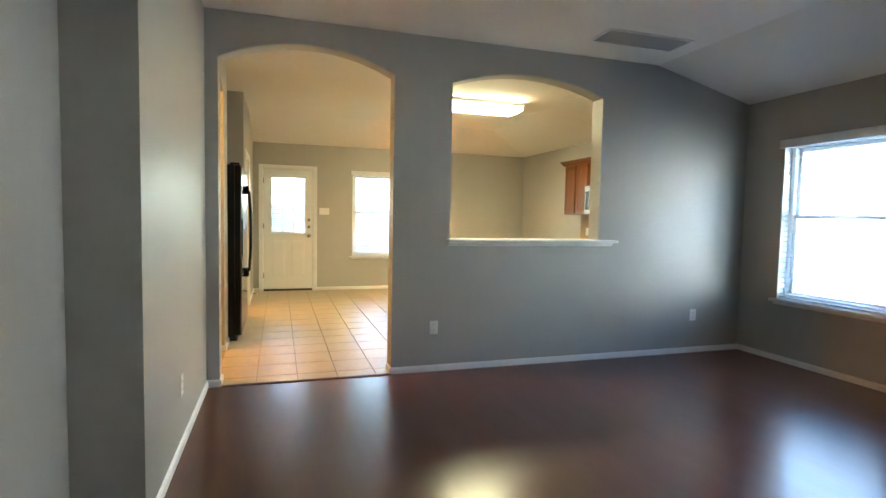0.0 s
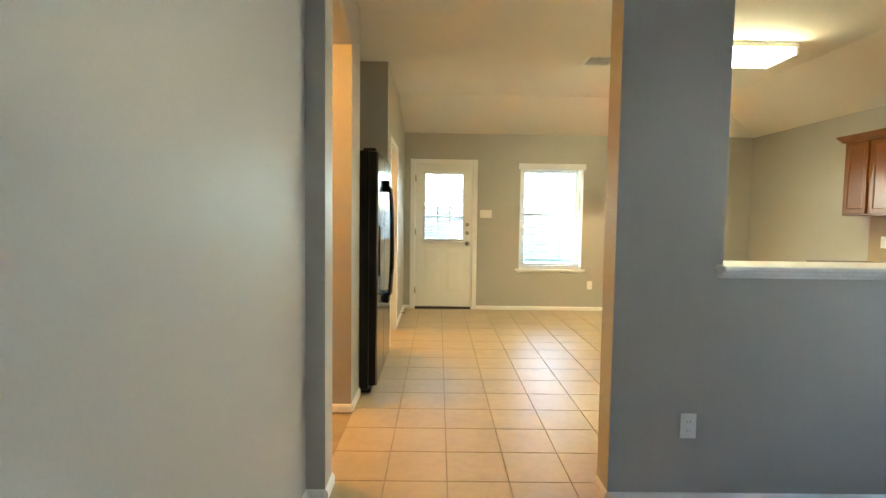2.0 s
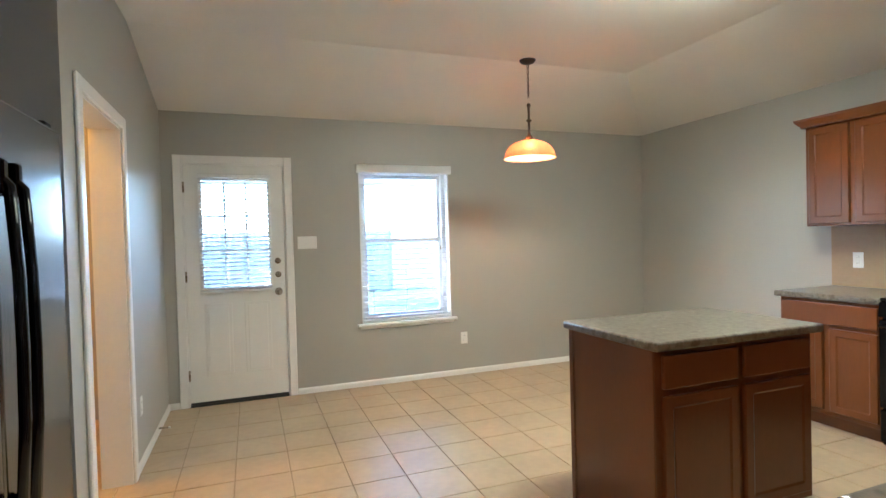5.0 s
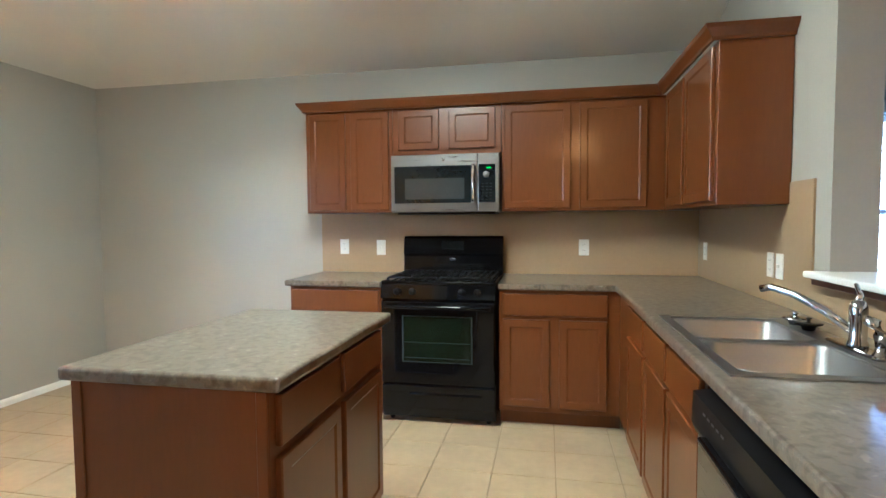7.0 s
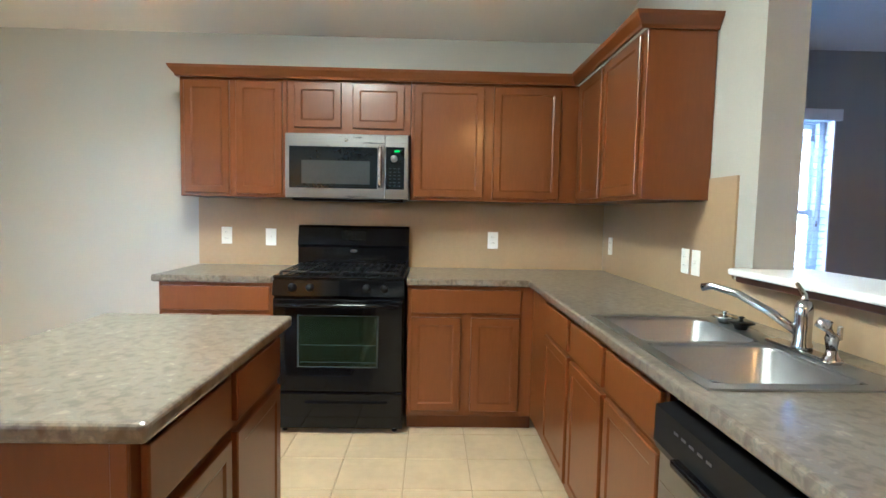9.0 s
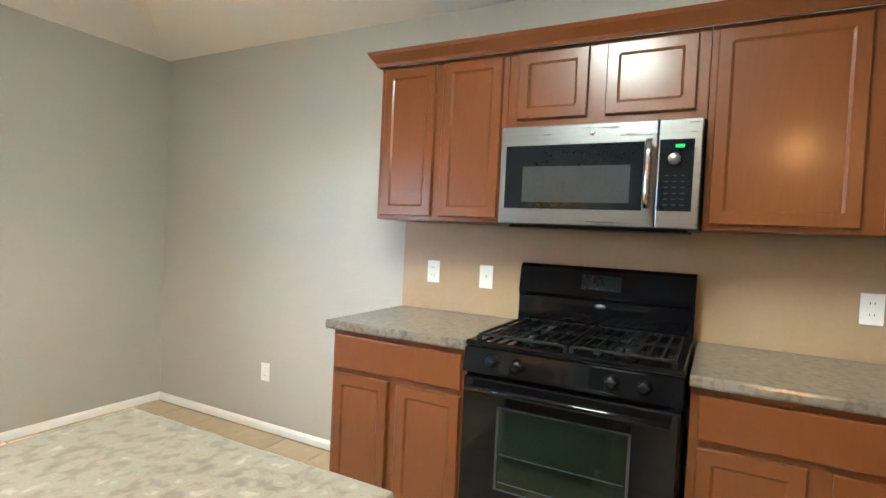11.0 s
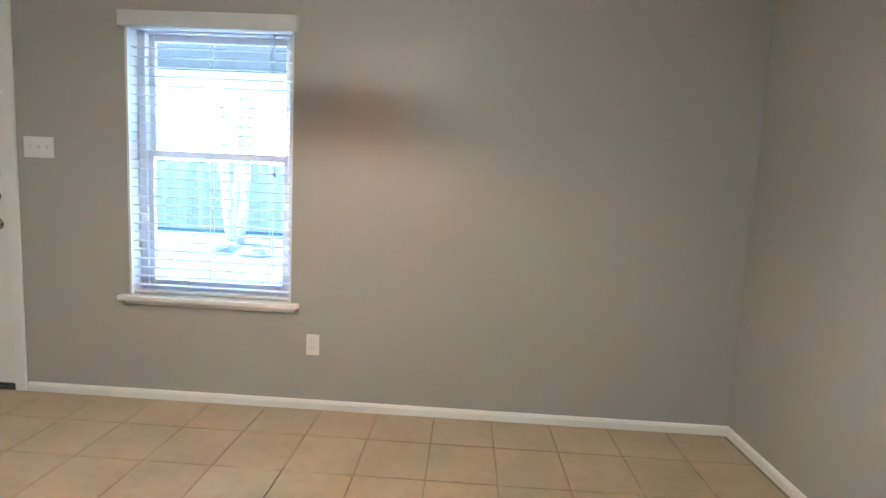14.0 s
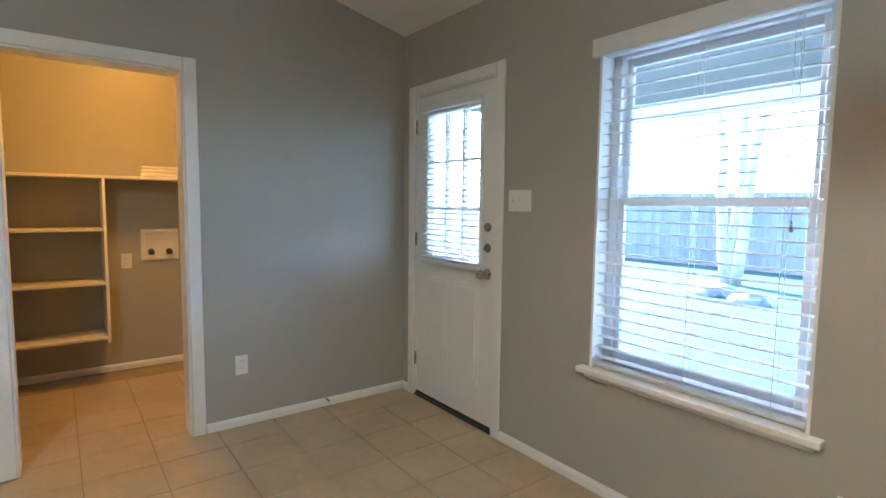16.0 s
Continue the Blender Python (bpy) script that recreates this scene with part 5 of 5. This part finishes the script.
# ---- laundry room ----
SHX = -1.58
lsh = thing("laundry_shelving", pose(-1.73, 7.5, 0.3), "white built-in shelves with four boards on the laundry wall", "shelving")
part("upright", box(-1.879, 7.79, 0.30, SHX, 7.81, 1.485, 0.002), M_SHELF, lsh)
for z in (0.345, 0.745, 1.13):
    part("shelf_board", box(-1.879, 7.222, z - 0.02, SHX, 7.789, z, 0.002), M_SHELF, lsh)
part("shelf_board", box(-1.879, 7.222, 1.486, SHX, 9.40, 1.507, 0.002), M_SHELF, lsh, "long white top board")
part("cleat", box(-1.879, 8.40, 1.40, -1.86, 9.40, 1.485), M_SHELF, lsh)
lin = thing("folded_linen", pose(-1.72, 8.16, 1.507), "stack of folded white linen on the top shelf", "linen")
for k, (w, h) in enumerate(((0.135, 0.03), (0.13, 0.026), (0.125, 0.022))):
    z = 1.5075 + sum((0.031, 0.027, 0.023)[:k])
    part("fold", box(-1.72 - 0.10 + 0.004 * k, 8.17 - w, z, -1.72 + 0.11 - 0.006 * k, 8.17 + w, z + h, 0.010, 3), M_TOWEL, lin)
wb = thing("washer_box", pose(-1.88, 8.185, 0.86), "white recessed washer outlet box with valves", "washer box")
bm = bm_new()
for y0, y1, z0, z1 in ((8.05, 8.32, 1.075, 1.105), (8.05, 8.32, 0.86, 0.89), (8.05, 8.08, 0.89, 1.075), (8.29, 8.32, 0.89, 1.075)):
    add_box(bm, -1.879, y0, z0, -1.866, y1, z1, 0.003)
part("frame", bm, M_PLATE, wb)
part("backing", box(-1.8795, 8.08, 0.89, -1.878, 8.29, 1.075), M_VENT, wb)
for y in (8.12, 8.25):
    part("valve", tube([(-1.8775, y, 0.93), (-1.85, y, 0.93), (-1.845, y, 0.905)], 0.022, 10), M_SLOT, wb, "dark valve")
outlet(pose(-1.88, 7.95, 0.86, 0, 0, 90), "white wall outlet in the laundry")


def room_lamp(x, y, z, watts, colour, label):
    """A plain ceiling bowl lamp of a side room."""
    t = thing("ceiling_lamp", pose(x, y, z - 0.1), label, "ceiling light")
    part("rim", lathe([(0.15, 0), (0.15, -0.015), (0.135, -0.02), (0, -0.02)], 28, (x, y, z - 0.001)), M_BRONZE, t)
    part("bowl", lathe([(0.135, -0.0215), (0.12, -0.05), (0.08, -0.075), (0, -0.085)], 28, (x, y, z)), glowing("warm_bowl", colour, watts), t)


room_lamp(-1.35, 5.1, 2.60, HALL, (1.0, 0.42, 0.075), "round lit ceiling lamp in the hallway")
room_lamp(-0.88, 8.05, 2.60, LAUNDRY, (1.0, 0.39, 0.03), "round lit ceiling lamp in the laundry")

# ---- outdoors ----
structure("ground", box(-400, -400, -0.5, 400, 400, -0.15), M_GRASS, "green lawn around the house", "ground")
# unseen pale ground, added to throw daylight up through the living room windows
structure("side_yard_bounce", box(XE + 0.17, -8, -0.149, 9.37, 14, -0.10), M_CONC, "pale unseen strip beside the house, added to bounce daylight indoors", "path")
structure("patio", box(-1.7, YN1 + 0.001, -0.149, 4.7, 11.2, -0.06, 0.01), M_CONC, "grey concrete patio slab", "patio")
fence = thing("wooden_fence", pose(0, 20.6, -0.15), "tall weathered wooden fence at the end of the yard", "fence")
me = mesh_of("board", box(-0.068, -0.009, 0.0, 0.068, 0.009, 1.83, 0.003), M_FENCE)
for i in range(110):
    piece("board", me, fence, (-11 + i * 0.142, 20.6 + 0.004 * (i % 2), -0.149))
part("rail", box(-11, 20.62, 0.25, 4.6, 20.66, 0.34), M_FENCE, fence)
part("rail", box(-11, 20.62, 1.25, 4.6, 20.66, 1.34), M_FENCE, fence)
tree = thing("yard_tree", pose(-1.85, 17.9, -0.15), "multi-stemmed pale-barked tree in the yard", "tree")
rnd = random.Random(4)
for k, (dx, dy) in enumerate(((-0.22, 0.0), (0.02, 0.06), (0.26, -0.04))):
    pts = [(-1.85 + dx * 0.35, 17.9 + dy * 0.3, -0.149)]
    for j in range(1, 7):
        pts.append((-1.85 + dx * (0.35 + 0.25 * j) + rnd.uniform(-0.04, 0.04), 17.9 + dy * (0.3 + 0.5 * j) + rnd.uniform(-0.05, 0.05), -0.15 + 0.62 * j))
    part("trunk", tube(pts, [0.11, 0.10, 0.095, 0.085, 0.075, 0.06, 0.04], 10), M_BARK, tree)
bm = bm_new()
for k in range(900):
    a, r, z = rnd.uniform(0, math.tau), rnd.uniform(0, 1) ** 0.6 * 1.5, rnd.uniform(0, 1)
    c = Vector((-1.85 + r * math.cos(a) * (1 - 0.4 * abs(z - 0.4)), 17.9 + r * math.sin(a), 3.35 + z * 1.9))
    m = Matrix.Translation(c) @ Euler((rnd.uniform(0, 3), rnd.uniform(0, 3), rnd.uniform(0, 3))).to_matrix().to_4x4()
    s = rnd.uniform(0.06, 0.13)
    vs = [bm.verts.new(m @ Vector(p)) for p in ((-s, 0, 0), (0, -s * 0.45, 0.01), (s, 0, 0), (0, s * 0.45, 0.01))]
    bm.faces.new(vs)
part("crown", bm, M_LEAF, tree)
for (rx, ry, s) in ((-1.45, 16.4, 0.42), (-0.75, 16.1, 0.30), (-1.9, 16.8, 0.25)):
    bm = bmesh.new()
    bmesh.ops.create_icosphere(bm, subdivisions=3, radius=1)
    for v in bm.verts:
        d = 1 + 0.25 * noise.noise(v.co * 1.7 + Vector((rx, ry, 0)))
        v.co = Vector((rx + v.co.x * s * d, ry + v.co.y * s * 0.7 * d, -0.17 + max(0, v.co.z) * s * 0.62 * d))
    tagged(put("garden_rock", bm, M_ROCK), "grey boulder lying on the lawn", "rock", "garden rocks")
nh = thing("neighbour_house", pose(11.5, 2, -0.15), "pale-sided neighbouring house beyond the side yard", "house")
part("wall", box(9.4, -6, -0.149, 9.6, 12, 2.9), M_SIDING, nh)
bm = bm_new()
for i in range(15):
    z = -0.05 + i * 0.195
    add_box(bm, 9.375, -6, z, 9.3995, 12, z + 0.17)
part("siding_boards", bm, M_SIDING, nh)
bm = bm_new()
vs = [[bm.verts.new((x, y, z)) for x, z in ((9.0, 2.75), (13.5, 4.9), (13.5, 4.75), (9.0, 2.6))] for y in (-6.4, 12.4)]
for i in range(4):
    bm.faces.new((vs[0][i], vs[0][(i + 1) % 4], vs[1][(i + 1) % 4], vs[1][i]))
part("roof", bm, M_ROOF, nh)

# ---- floor pieces ----
TX, TY, TXO, TYO = 0.309, 0.325, 0.25, 5.945
me = mesh_of("tile", box(-TX / 2 + 0.0025, -TY / 2 + 0.0025, -0.0078, TX / 2 - 0.0025, TY / 2 - 0.0025, 0.0, 0.0015), M_TILE)
floor = [o for o in scene.objects if o.name == "floor"][0]
extra = bm_new()
for i in range(-6, 15):
    for j in range(-5, 12):
        cx, cy = TXO + (i + 0.5) * TX, TYO + (j + 0.5) * TY
        x0, x1, y0, y1 = max(cx - TX / 2, -2.0), min(cx + TX / 2, XE - 0.001), max(cy - TY / 2, 4.471), min(cy + TY / 2, YN - 0.001)
        if x1 - x0 < 0.03 or y1 - y0 < 0.03:
            continue
        if cx < -0.46 and (cy < 7.15):
            continue
        hidden = (cx > 4.12 and 4.6 < cy < 7.3) or (cy < 5.05 and cx > 1.4)
        if hidden:
            continue
        whole = x1 - x0 > TX - 0.001 and y1 - y0 > TY - 0.001
        if whole and cx > -0.3:
            piece("tile", me, floor, (cx, cy, 0))
        else:
            add_box(extra, x0 + 0.0025, y0 + 0.0025, -0.0078, x1 - 0.0025, y1 - 0.0025, 0.0, 0.0015)
ex = part("cut_tiles", extra, M_TILE, floor)
tagged(ex, kind="stuff")

PW, PL = 0.128, 1.22
plank = mesh_of("plank", box(-PW / 2, -PL / 2, -0.0085, PW / 2, PL / 2, 0.0), M_WOODFLOOR)
lf = [o for o in scene.objects if o.name == "floor_living"][0]
row = 0
x = -0.70
while x < XE:
    off = (row * 0.437) % PL
    y = YS - off
    while y < 4.43:
        y0, y1, x1 = max(y, YS), min(y + PL, 4.43), min(x + PW, XE - 0.001)
        if y1 - y0 > PL - 0.001 and x1 - x > PW - 0.001:
            piece("plank", plank, lf, (x + PW / 2, y + PL / 2, 0))
        elif y1 - y0 > 0.01 and x1 - x > 0.01:
            part("plank", box(x, y0, -0.0085, x1, y1, 0.0), M_WOODFLOOR, lf)
        y += PL
    x += PW
    row += 1
